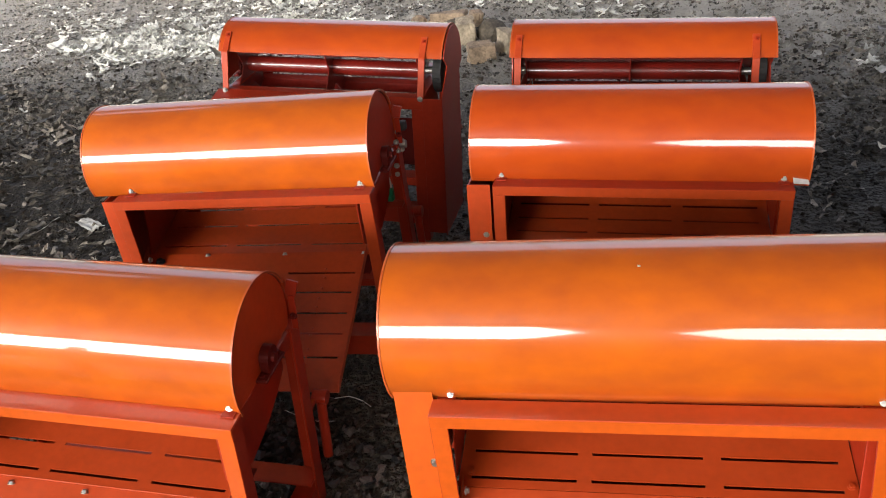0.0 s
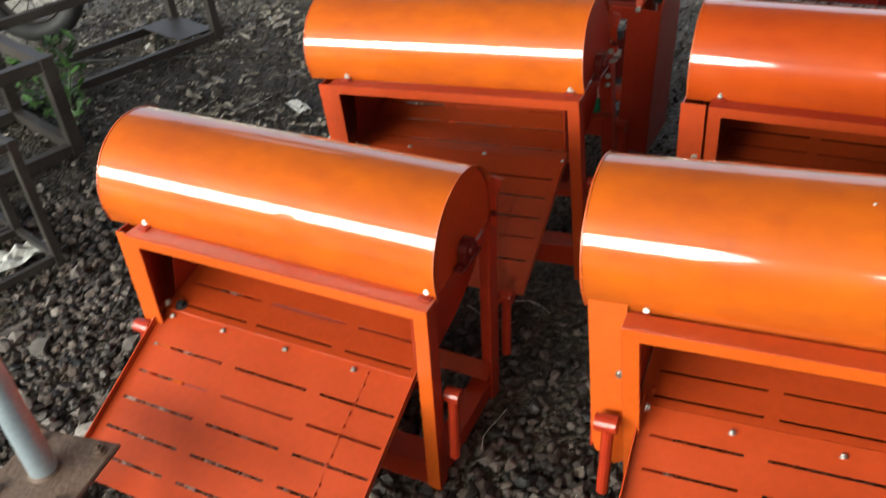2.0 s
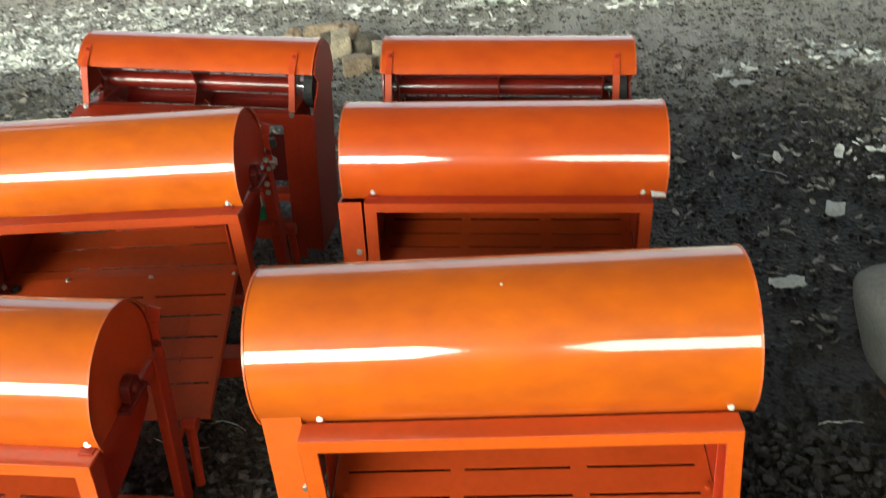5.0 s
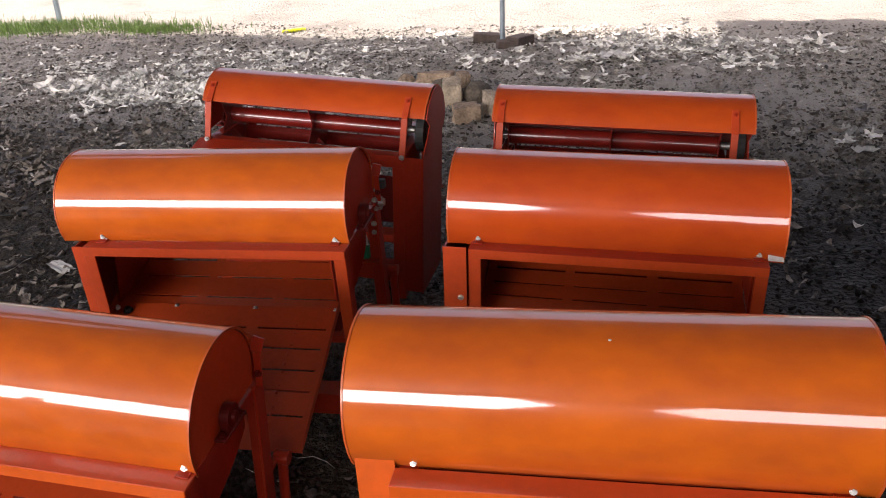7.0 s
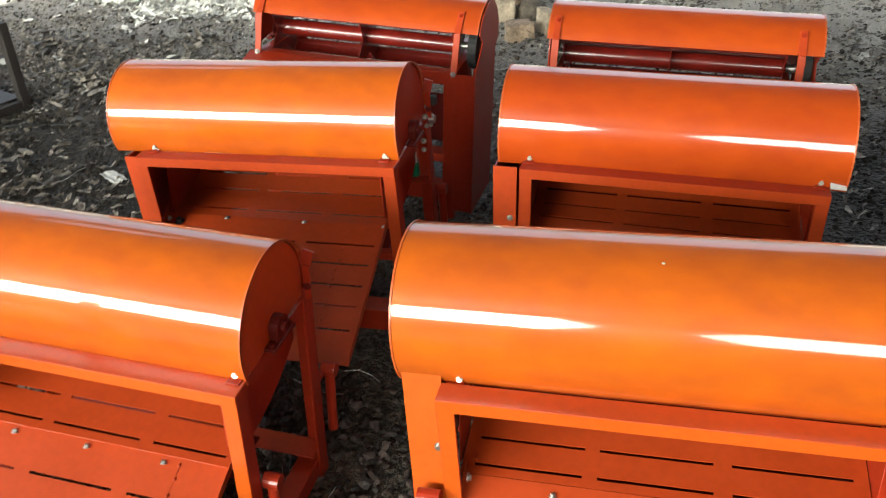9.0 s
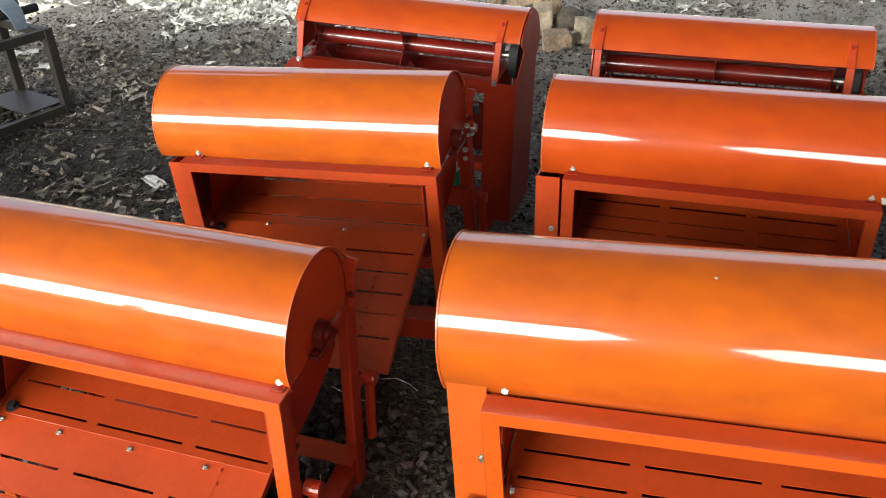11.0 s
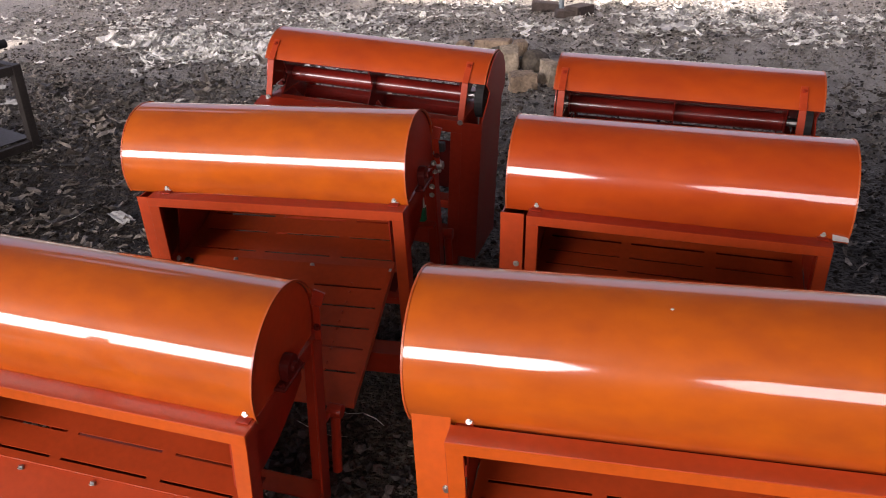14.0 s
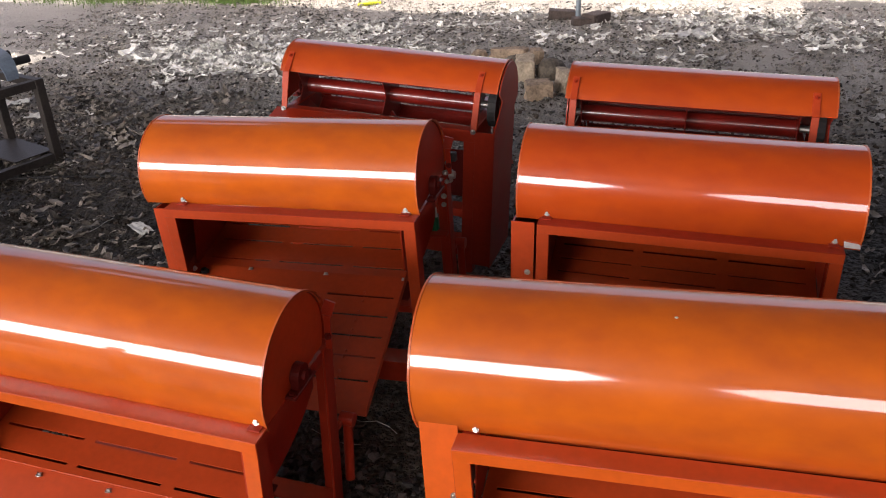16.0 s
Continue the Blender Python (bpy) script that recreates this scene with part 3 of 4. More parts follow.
        if y > 0.3:
            part("bracket", box(x0, x0 + 0.012, 0.311, y, z - 0.006, z + 0.006, 0.002), FRAME, grip)
    # pillow block of the drum shaft on the side rail, and the bent hood tab on the rear post
    bx = right - 0.008
    bm = bmesh.new()
    add_box(bm, bx, bx + 0.026, CY - 0.052, CY + 0.052, 0.656, 0.664, 0.002)
    add_tube(bm, (bx + 0.002, CY, 0.688), (bx + 0.022, CY, 0.688), 0.026, seg=22)
    add_box(bm, bx + 0.003, bx + 0.021, CY - 0.026, CY + 0.026, 0.662, 0.688, 0.002)
    block = part("bearing_block", bm, PRIMER, th, "bearing block on the side rail")
    part("shaft_end", tube((bx + 0.020, CY, 0.688), (bx + 0.030, CY, 0.688), 0.011, seg=14), PRIMER, block)
    for y in (CY - 0.042, CY + 0.042):
        bolt(block, bx + 0.013, y, 0.664, (0, 0, 1), 0.007, PRIMER)
    if not turned:
        bm = bmesh.new()
        add_box(bm, right + 0.000, right + 0.015, 0.280, 0.286, 0.654, 0.742, 0.001)
        add_box(bm, -0.013, 0.013, -0.0025, 0.0025, -0.019, 0.019, 0.001, pose(right + 0.008, 0.290, 0.757, -8, 14, 0))
        part("hood_tab", bm, FRAME, th, "bent flat-bar tab at the rear post")
        bolt(th, right + 0.008, 0.280, 0.690, (0, -1, 0), 0.007, PRIMER)
    if bearing:
        for y, z, d in ((0.262, 0.672, 0.009), (0.300, 0.664, 0.008), (0.322, 0.652, 0.009), (0.296, 0.690, 0.010), (0.310, 0.628, 0.009), (0.270, 0.640, 0.008), (0.228, 0.610, 0.009), (0.222, 0.585, 0.008)):
            bolt(block, 0.388, y, z, (0.3, -0.5, 0.8), d * 0.8, bearing, stud=True)
        part("grease_box", box(0.392, 0.414, 0.296, 0.318, 0.694, 0.722, 0.003), BLACK, block, "black grease nipple cap")
        part("collar", tube((0.392, 0.290, 0.655), (0.410, 0.290, 0.655), 0.012, seg=18), bearing, block, "bright steel shaft collar")
        cup = part("oil_cup", box(0.314, 0.342, 0.286, 0.312, 0.458, 0.508, 0.006), GREEN, th, "small green oil cup with a white lid")
        part("oil_lid", tube((0.328, 0.300, 0.506), (0.330, 0.300, 0.538), 0.012, 0.008, seg=14), WHITE, cup, "white lid")
        part("oil_bracket", box(0.288, 0.372, 0.268, 0.314, 0.448, 0.456, 0.001), FRAME, th)
    part("rear_plate", prism_x([(0.315, 0.655), (0.43, 0.630), (0.43, 0.626), (0.315, 0.651)], 0.05, 0.405 if turned else 0.30), FRAME, th)
    return th


LB = "orange-painted maize thresher with slotted feed chute, standing on gravel"
build_thresher(pose(0.389, -0.011, 0.015, 0, -2.28, 0.74), LB, hood_ends=(-0.477, 0.418), raised=0.019, lip=214, gap=False, front_tone=FRONT_LIT, guard_top=0.682, guard_bolt=(-0.403, 0.519), pin=0.005, pins=(-0.358, 0.374), pipe_z=0.428, foot=0.06)
build_thresher(pose(-0.825, -0.045, -0.027, 0, 2.4, 0.2), LB, False, NARROW, hood_ends=(-0.480, 0.388), raised=-0.002, front_tone=FRONT_LIT, box_r=0.336, guard_x=-0.430, pins=(-0.364, 0.366), foot=0.112)
build_thresher(pose(0.334, 0.916, -0.003, 0, 0.76, 0.3), LB.replace("gravel", "bare soil"), hood_ends=(-0.459, 0.427), hood_coat=COVER_RED, lug=True, guard_x=-0.464, guard_top=0.661, pins=(-0.372, 0.364))
build_thresher(pose(-0.730, 0.800, 0.016, 0, -1.94, 1.0), LB.replace("gravel", "bare soil"), False, MIDDLE, ZINC, hood_ends=(-0.478, 0.388), raised=0.005, box_r=0.336, guard_x=-0.432, pins=(-0.348, 0.349))
LR = "orange-painted maize thresher turned round, open at its drum side"
build_thresher(pose(0.295, 1.826, 0, 0, -1.4, 179.6), LR, hood_ends=(-0.450, 0.400), hood_coat=COVER_RED, turned=True, guard_x=-0.440)
build_thresher(pose(-0.826, 1.93, 0.008, 0, -3.0, 178), LR, hood_ends=(-0.455, 0.402), hood_coat=COVER_RED, turned=True, lip=189, guard_x=-0.462)


# ---- loose ground ----
def stones(name, mat, count, region, size, label, category, seed, flat=0.65, sink=0.3, plain=False):
    """Many small angular stones in one mesh. region(rng) gives a place."""
    rng = np.random.default_rng(seed)
    bm = bmesh.new()
    if plain:
        bmesh.ops.create_cone(bm, cap_ends=True, segments=5, radius1=1.0, radius2=0.45, depth=1.3)
        bmesh.ops.triangulate(bm, faces=bm.faces[:])
    else:
        bmesh.ops.create_icosphere(bm, subdivisions=1, radius=1.0)
    base = np.array([v.co[:] for v in bm.verts])
    tris = np.array([[v.index for v in f.verts] for f in bm.faces])
    bm.free()
    verts, faces = [], []
    k = len(base)
    for i in range(count):
        x, y = region(rng)
        s = size[0] + (size[1] - size[0]) * rng.random() ** 1.8
        shape = base * rng.uniform(0.40, 1.35, (k, 1)) * (1.0, rng.uniform(0.6, 1.0), flat * rng.uniform(0.7, 1.2))
        turn = np.array(Euler(rng.uniform(-0.5, 0.5, 2).tolist() + [rng.uniform(0, 6.28)]).to_matrix())
        p = shape @ turn.T * s
        verts.append(p + (x, y, ground_height(x, y) + s * flat * (1 - sink) + rng.uniform(0, 0.006)))
        faces.append(tris + i * k)
    me = bpy.data.meshes.new(name)
    me.from_pydata(np.concatenate(verts).tolist(), [], np.concatenate(faces).tolist())
    me.materials.append(mat)
    return tagged(new(name, me), label, category, kind="stuff")


def gravel_place(rng):
    while True:
        x, y = rng.uniform(-2.7, 2.1), rng.uniform(-1.7, 1.3)
        fade = min(x + 2.7, 2.1 - x, y + 1.7) / 0.7 + 0.9 * noise.noise((x * 2.2, y * 2.2, 5.0))
        if rng.random() > fade or (-0.5 < x < 0.0 and y > 0.1 and rng.random() < 0.55):
            continue
        edge = 0.75 + 0.35 * math.sin(x * 1.7) + rng.normal(0, 0.12)
        if y < edge and (x < 0.95 or y < 0.75 - 0.4 * (x - 0.95) and rng.random() < 0.8):
            return x, y


stones("gravel", GRAVEL, 30000, gravel_place, (0.006, 0.0225), "dark grey crushed stone under the machines", "gravel", 3)


def soil_place(rng):
    while True:
        x, y = rng.uniform(-4.5, 3.5), rng.uniform(-0.6, 4.2)
        if (y > 0.4 or x > 0.9) and rng.random() < 1.1 - y * 0.2:
            return x, y


stones("soil_crumbs", CLOD, 22000, soil_place, (0.003, 0.016), "dark crumbs of soil and small stones", "soil", 5)


def far_place(rng):
    while True:
        x, y = rng.uniform(-5.2, 3.8), rng.uniform(1.9, 6.6)
        clump = noise.noise((x * 1.8, y * 1.8, 7.0)) + 0.6 * noise.noise((x * 5.0, y * 5.0, 3.0))
        if not (-1.4 < x < 1.0 and y < 2.3) and not (x < -4.3 and 3.0 < y < 4.4) and rng.random() < (0.5 + 0.8 * clump) * min(1.0, (y - 1.6) / 1.2):
            return x, y


stones("lit_crumbs", FAR_CLOD, 34000, far_place, (0.003, 0.019), "pale crumbs, chips and small stones strewn over soil", "soil", 6, 0.5, 0.2, True)


def clod_place(rng):
    while True:
        x, y = rng.uniform(-4.6, 3.4), rng.uniform(0.7, 5.6)
        lump = noise.noise((x * 1.3, y * 1.3, 2.0)) + 0.7 * noise.noise((x * 4.0, y * 4.0, 8.0))
        if not (-1.4 < x < 1.0 and y < 2.3) and rng.random() < 0.45 + 0.9 * lump:
            return x, y


stones("soil_clods", CLOD, 5000, clod_place, (0.005, 0.022), "rough dark clods of trodden earth", "soil", 8, 0.35, 0.5)


def cobble_place(rng):
    return rng.uniform(-2.0, -1.25), rng.uniform(-0.35, 0.75)


COBBLE = material("pale_grey_cobble", (0.17, 0.150, 0.135), 0.75, var=0.4, scale=18, fine=120.0, bump=0.5, dist=0.004, island=0.5)
stones("cobbles", COBBLE, 46, cobble_place, (0.020, 0.046), "larger pale grey stones among the gravel", "stones", 9)


def litter(name, mat, count, region, size, label, seed):
    """Curled scraps of dry husk and leaf in one mesh."""
    rng = np.random.default_rng(seed)
    verts, faces = [], []
    for i in range(count):
        x, y = region(rng)
        s = size[0] + (size[1] - size[0]) * rng.random() ** 2
        wide = s * rng.uniform(0.12, 0.55)
        curl, lift = rng.uniform(-0.35, 0.5), rng.uniform(0.0, 0.3)
        turn = Euler((rng.uniform(-0.25, 0.25), rng.uniform(-0.25, 0.25), rng.uniform(0, 6.28))).to_matrix()
        z0 = ground_height(x, y) + 0.012 + 0.3 * lift * s
        n0 = len(verts)
        for a in range(5):
            for b in range(3):
                u, v = a / 2 - 1, b - 1
                w = wide * (1 - 0.55 * u * u) * rng.uniform(0.5, 1.4)
                p = turn @ Vector((u * s * rng.uniform(0.85, 1.1), v * w, curl * s * u * u + 0.5 * curl * v * v * s + rng.uniform(-0.22, 0.22) * s))
                verts.append((x + p.x, y + p.y, z0 + p.z))
        for a in range(4):
            for b in range(2):
                q = n0 + a * 3 + b
                faces.append((q, q + 1, q + 4, q + 3))
    me = bpy.data.meshes.new(name)
    me.from_pydata(verts, [], faces)
    me.materials.append(mat)
    return tagged(new(name, me), label, "litter", kind="stuff")


def heap(cx, cy, sx, sy):
    """A heap whose pieces gather in clumps with bare soil between them."""
    own = np.random.default_rng(int(abs(cx) * 100 + cy * 10))
    clumps = [(cx + own.normal(0, sx), cy + own.normal(0, sy), own.uniform(0.04, 0.16)) for _ in range(22)]

    def place(rng):
        if rng.random() < 0.2:
            return cx + rng.normal(0, sx), cy + rng.normal(0, sy)
        x, y, r = clumps[rng.integers(len(clumps))]
        return x + rng.normal(0, r * 1.5), y + rng.normal(0, r * 0.7)
    return place


def scattered(rng):
    while True:
        x, y = rng.uniform(-5.5, 4.5), rng.uniform(1.0, 6.5)
        if not (-1.4 < x < 1.0 and y < 2.3) and not (x < -4.3 and 3.0 < y < 4.4):
            return x, y


litter("husk_litter", HUSK, 2200, heap(-2.95, 4.40, 0.48, 0.22), (0.008, 0.060), "heap of dry pale maize husks", 11)
litter("husk_litter", HUSK, 130, heap(-3.15, 4.45, 0.50, 0.22), (0.035, 0.10), "crumpled pale husk sheets on a heap", 31)
litter("husk_litter", HUSK, 1100, heap(-2.55, 5.25, 0.60, 0.35), (0.008, 0.055), "heap of dry pale maize husks", 18)
litter("husk_litter", LEAF, 260, heap(-3.3, 3.15, 0.45, 0.20), (0.008, 0.050), "thin spread of dull dry husks", 19)
litter("husk_litter", HUSK, 2000, heap(0.55, 5.85, 0.75, 0.30), (0.008, 0.062), "heap of dry pale maize husks", 12)
litter("husk_litter", HUSK, 90, heap(0.15, 5.85, 0.55, 0.22), (0.035, 0.09), "crumpled pale husk sheets on a heap", 32)
litter("husk_litter", LEAF, 300, heap(-2.1, 1.75, 0.55, 0.45), (0.008, 0.050), "scattered dry husks and leaves", 13)
litter("husk_litter", LEAF, 90, heap(-2.3, 1.65, 0.35, 0.22), (0.02, 0.055), "dry brown leaves on dark soil", 33)
litter("husk_litter", LEAF, 420, heap(1.9, 3.6, 0.7, 0.5), (0.010, 0.065), "scattered dry husks and leaves", 15)
litter("husk_litter", HUSK, 110, heap(2.28, 3.95, 0.17, 0.13), (0.012, 0.075), "small heap of torn pale husks on black soil", 34)
litter("husk_litter", HUSK, 16, heap(1.66, 3.72, 0.06, 0.06), (0.02, 0.08), "torn pale husks on black soil", 35)
litter("husk_litter", HUSK, 36, heap(1.90, 2.45, 0.12, 0.22), (0.012, 0.06), "torn pale husks on black soil", 36)
litter("husk_litter", HUSK, 700, heap(-2.9, 5.0, 1.2, 0.55), (0.006, 0.042), "thin spread of dry pale husks", 16)
litter("husk_litter", HUSK, 350, heap(-4.3, 4.9, 0.7, 0.5), (0.008, 0.05), "thin spread of dry pale husks", 17)
litter("husk_litter", LEAF, 420, heap(-2.9, 2.6, 0.75, 0.55), (0.012, 0.075), "flat dull leaves trodden into dark soil", 37)
litter("husk_litter", HUSK, 26, heap(-2.6, 2.5, 0.7, 0.5), (0.012, 0.05), "torn pale husks on dark soil", 38)
litter("leaf_litter", LEAF, 12000, scattered, (0.004, 0.034), "scattered dry leaves and scraps on soil", 14)


# ---- far things ----
def rock(m, size, seed, label, bricky=False):
    rng = random.Random(seed)
    bm = bmesh.new()
    if bricky:
        bmesh.ops.create_cube(bm, size=1.7)
        bmesh.ops.subdivide_edges(bm, edges=bm.edges[:], cuts=7, use_grid_fill=True)
        for v in bm.verts:
            q = sum(abs(c) ** 5 for c in v.co) ** 0.2
            v.co *= 0.85 / q * (0.55 + 0.45 * q / 0.85)
    else:
        bmesh.ops.create_icosphere(bm, subdivisions=3, radius=1.0)
    off = Vector((rng.random() * 9, rng.random() * 9, seed))
    for v in bm.verts:
        d = v.co.normalized()
        v.co = v.co * (1 + 0.22 * noise.noise(d * 1.3 + off) + 0.09 * noise.noise(d * 4 + off))
        v.co = Vector((v.co.x * size[0], v.co.y * size[1], v.co.z * size[2]))
    ob = part("stone", bm, (ROCK, ROCK, ROCK_PALE, ROCK_DARK, ROCK, ROCK_PALE, ROCK, ROCK_DARK, ROCK_DARK)[seed - 1])
    ob.matrix_world = m
    return tagged(ob, label, "stone", "pile of field stones")


PILE = (
    (-0.97, 4.68, 0.150, 0.09, 0.055, 0.090, 4, True), (-0.77, 4.66, 0.050, 0.06, 0.060, 0.090, 30, True), (-0.76, 4.20, 0.075, 0.08, 0.090, 0.130, 12, True),
    (-0.60, 4.25, 0.100, 0.09, 0.080, 0.110, 150, False), (-0.605, 3.86, 0.100, 0.080, 0.066, 0.095, 20, True), (-0.415, 4.00, 0.112, 0.085, 0.086, 0.115, 40, True),
    (-1.18, 4.64, 0.070, 0.06, 0.050, 0.080, 80, False), (-0.86, 4.34, 0.090, 0.08, 0.070, 0.110, 40, False), (-0.16, 4.45, 0.130, 0.10, 0.050, 0.070, 0, False))
for k, (x, y, sx, sy, sz, z, a, sharp) in enumerate(PILE):
    rock(pose(x, y, z, 8 * (k % 3 - 1), 6 * (k % 2), a), (sx, sy, sz), k + 1, ("angular " if sharp else "rounded ") + ("brown", "brown", "pale", "dark", "brown", "pale", "brown", "dark", "dark")[k] + " field stone in a small pile", sharp)


def straws(count, seed):
    """Bent dry stalks on gravel and soil."""
    rng = np.random.default_rng(seed)
    bm = bmesh.new()
    for _ in range(count):
        if rng.random() < 0.6:
            x, y = rng.uniform(-1.6, 1.6), rng.uniform(-0.75, 0.75)
        else:
            x, y = rng.uniform(-3.5, 2.6), rng.uniform(1.6, 4.6)
        a, n = rng.uniform(0, 6.28), rng.uniform(0.02, 0.05)
        z = ground_height(x, y) + 0.022
        q = Vector((x, y, z))
        for _ in range(4):
            a += rng.uniform(-0.5, 0.5)
            r = q + Vector((math.cos(a) * n, math.sin(a) * n, rng.uniform(-0.006, 0.008)))
            add_tube(bm, q, r, 0.0009, seg=5, caps=False)
            q = r
    ob = part("straw", bm, HUSK)
    tagged(ob, "thin dry stalks lying on gravel and soil", "straw", kind="stuff")


straws(60, 21)


# ---- stands and pole beside the machines ----
def frame_stand(name, corner, turn, long, wide, high, label, tube_w=0.045, shelf=False, top=True):
    """A welded stand of square tube: four posts, a bottom ring and a top ring. The corner is its front right foot."""
    st = thing(name, pose(corner[0], corner[1], GROUND, 0, 0, turn), label, "steel stand", "welded steel stands")
    h = tube_w / 2
    for x in (0.0, -wide):
        for y in (0.0, -long):
            part("post", box(x - h, x + h, y - h, y + h, -0.01, high, 0.002), STEEL, st)
    for z in (0.05, high - h) if top else (0.05,):
        for x in (0.0, -wide):
            part("long_rail", box(x - h + 0.003, x + h - 0.003, -long + h, -h, z - h, z + h - 0.003, 0.002), STEEL, st)
        for y in (0.0, -long):
            part("cross_rail", box(-wide + h, -h, y - h + 0.003, y + h - 0.003, z - h, z + h - 0.003, 0.002), STEEL, st)
    if shelf:
        part("shelf", box(-wide + h, -h, -0.22, -h, 0.05 + h + 0.002, 0.05 + h + 0.008, 0.001), STEEL, st)
    return st


frame_stand("steel_stand", (-2.92, 2.29), -18.4, 1.45, 0.44, 0.47, "long dark grey welded stand of square steel tube", shelf=True)
frame_stand("steel_stand", (-2.68, 0.99), -18.4, 0.75, 0.60, 0.46, "dark grey welded steel stand on gravel", 0.055)
frame_stand("steel_stand", (-2.10, 0.32), -16.0, 0.55, 0.30, 0.50, "narrow dark grey welded steel stand on gravel", 0.03)
frame_stand("steel_stand", (-2.42, 0.42), -16.0, 0.60, 0.25, 0.50, "narrow dark grey welded steel stand on gravel", 0.03)


def rollers_on_stand():
    """Dark bars with blue-grey clamp saddles that lie on the long stand."""
    st = thing("clamped_bars", pose(-2.92, 2.29, GROUND + 0.474, 0, 0, -18.4), "black steel bars in blue-grey clamp saddles on the stand", "steel bars")
    BLUE = material("blue_grey_paint", (0.16, 0.21, 0.27), 0.45, var=0.2, scale=12, bump=0.05)
    for x in (-0.12, -0.30):
        part("bar", tube((x, 0.05, 0.075), (x, -1.40, 0.075), 0.022, seg=14), BLACK, st)
    for y in (-0.10, -0.42, -0.74):
        arch = [(-0.21 + 0.165 * math.cos(math.pi * q / 16), 0.012 + 0.125 * math.sin(math.pi * q / 16) ** 0.7, 0.030 + 0.022 * math.sin(math.pi * q / 16)) for q in range(17)]
        bm = bmesh.new()
        rows = []
        for x, z, half in arch:
            c = Vector((x + 0.21, 0, z - 0.03)).normalized() * 0.010
            rows.append([bm.verts.new((x + sx * c.x, y + sy * half, z + sx * c.z)) for sx, sy in ((0, -1), (1, -1), (1, 1), (0, 1))])
        for p, q in zip(rows, rows[1:]):
            for e in range(4):
                bm.faces.new((p[e], p[(e + 1) % 4], q[(e + 1) % 4], q[e]))
        bm.faces.new(rows[0])
        bm.faces.new(rows[-1][::-1])
        part("clamp_saddle", bm, BLUE, st)


rollers_on_stand()


def ring(bm, r, thick, wide, n=36, m=10):
    """A ring round the y axis with an oval section."""
    loops = []
    for k in range(n):
        a = math.pi * 2 * k / n
        loops.append([bm.verts.new(((r + thick * math.cos(c)) * math.cos(a), wide * math.sin(c), (r + thick * math.cos(c)) * math.sin(a))) for c in (math.pi * 2 * q / m for q in range(m))])
    for k in range(n):
        for q in range(m):
            bm.faces.new((loops[k][q], loops[(k + 1) % n][q], loops[(k + 1) % n][(q + 1) % m], loops[k][(q + 1) % m]))
    return bm


def spoked_wheel(m):
    """A tyre on a spoked rim, leaning upright behind the long stand."""
    wh = thing("spoked_wheel", m, "black rubber tyre on a spoked steel wheel behind the stand", "wheel")
    smooth(part("tyre", ring(bmesh.new(), 0.232, 0.060, 0.052), BLACK, wh))
    smooth(part("rim", ring(bmesh.new(), 0.170, 0.010, 0.028), STEEL, wh))
    part("hub", tube((0, -0.05, 0), (0, 0.05, 0), 0.04, seg=18), STEEL, wh)
    for k in range(12):
        a = math.pi * 2 * k / 12
        part("spoke", tube((0.03 * math.cos(a), 0.03 * (-1) ** k, 0.03 * math.sin(a)), (0.166 * math.cos(a + 0.15), 0, 0.166 * math.sin(a + 0.15)), 0.0035, seg=6), STEEL, wh)


spoked_wheel(pose(-4.05, 2.10, GROUND + 0.285, 0, 4, 35))


def pole_stand():
    st = thing("pole_stand", pose(-1.054, -0.576, 0, 0, 0, 8), "galvanised pole bolted upright on a rusty plate stand", "pole stand")
    part("plate", box(-0.108, 0.102, -0.098, 0.098, 0.392, 0.404, 0.003), RUST, st, "brown rusty steel base plate")
    part("pole", tube((-0.012, 0.0, 0.404), (-0.030, 0.0, 0.90), 0.028, seg=24), GALV, st, "galvanised steel pipe")
    bm = bmesh.new()
    add_tube(bm, (-0.012, 0.0, 0.404), (-0.012, 0.0, 0.412), 0.034, 0.026, seg=20)
    part("weld_collar", bm, RUST, st)
    for x, y in ((-0.078, -0.068), (0.072, -0.068), (0.072, 0.068), (-0.078, 0.068)):
        bolt(st, x, y, 0.404, (0, 0, 1), 0.013, RUST, stud=True)
    PALE = material("pale_galvanised_flat_bar", (0.55, 0.55, 0.52), 0.5, metal=0.3, var=0.15, scale=10, bump=0.05)
    part("leg", box(0.062, 0.116, -0.064, -0.056, 0.04, 0.392, 0.001), PALE, st, "pale galvanised flat bar")
    part("leg", box(-0.060, -0.050, 0.060, 0.098, 0.04, 0.392, 0.001), STEEL, st)


pole_stand()

OXIDE = material("red_brown_sheet", (0.105, 0.050, 0.040), 0.6, var=0.3, scale=10, bump=0.25)
for x, y, z, w, d, a, rx in ((-0.985, -0.520, 0.085, 0.30, 0.12, 4, 4), (-0.955, -0.555, 0.104, 0.27, 0.10, -22, -5), (-0.93, -0.575, 0.068, 0.24, 0.14, -38, 2), (-0.90, -0.545, 0.112, 0.25, 0.08, -30, 3)):
    bm = box(-w / 2, w / 2, -d / 2, d / 2, -0.003, 0.003, 0.001)
    for v in bm.verts:
        v.co.x += 0.35 * v.co.y * (1 if w > 0.28 else -0.6)
    ob = part("scrap_plate", bm, OXIDE)
    ob.matrix_world = pose(x, y, z, rx, 3, a)
    tagged(ob, "red-brown painted steel offcut lying on gravel", "scrap metal", "steel offcuts")


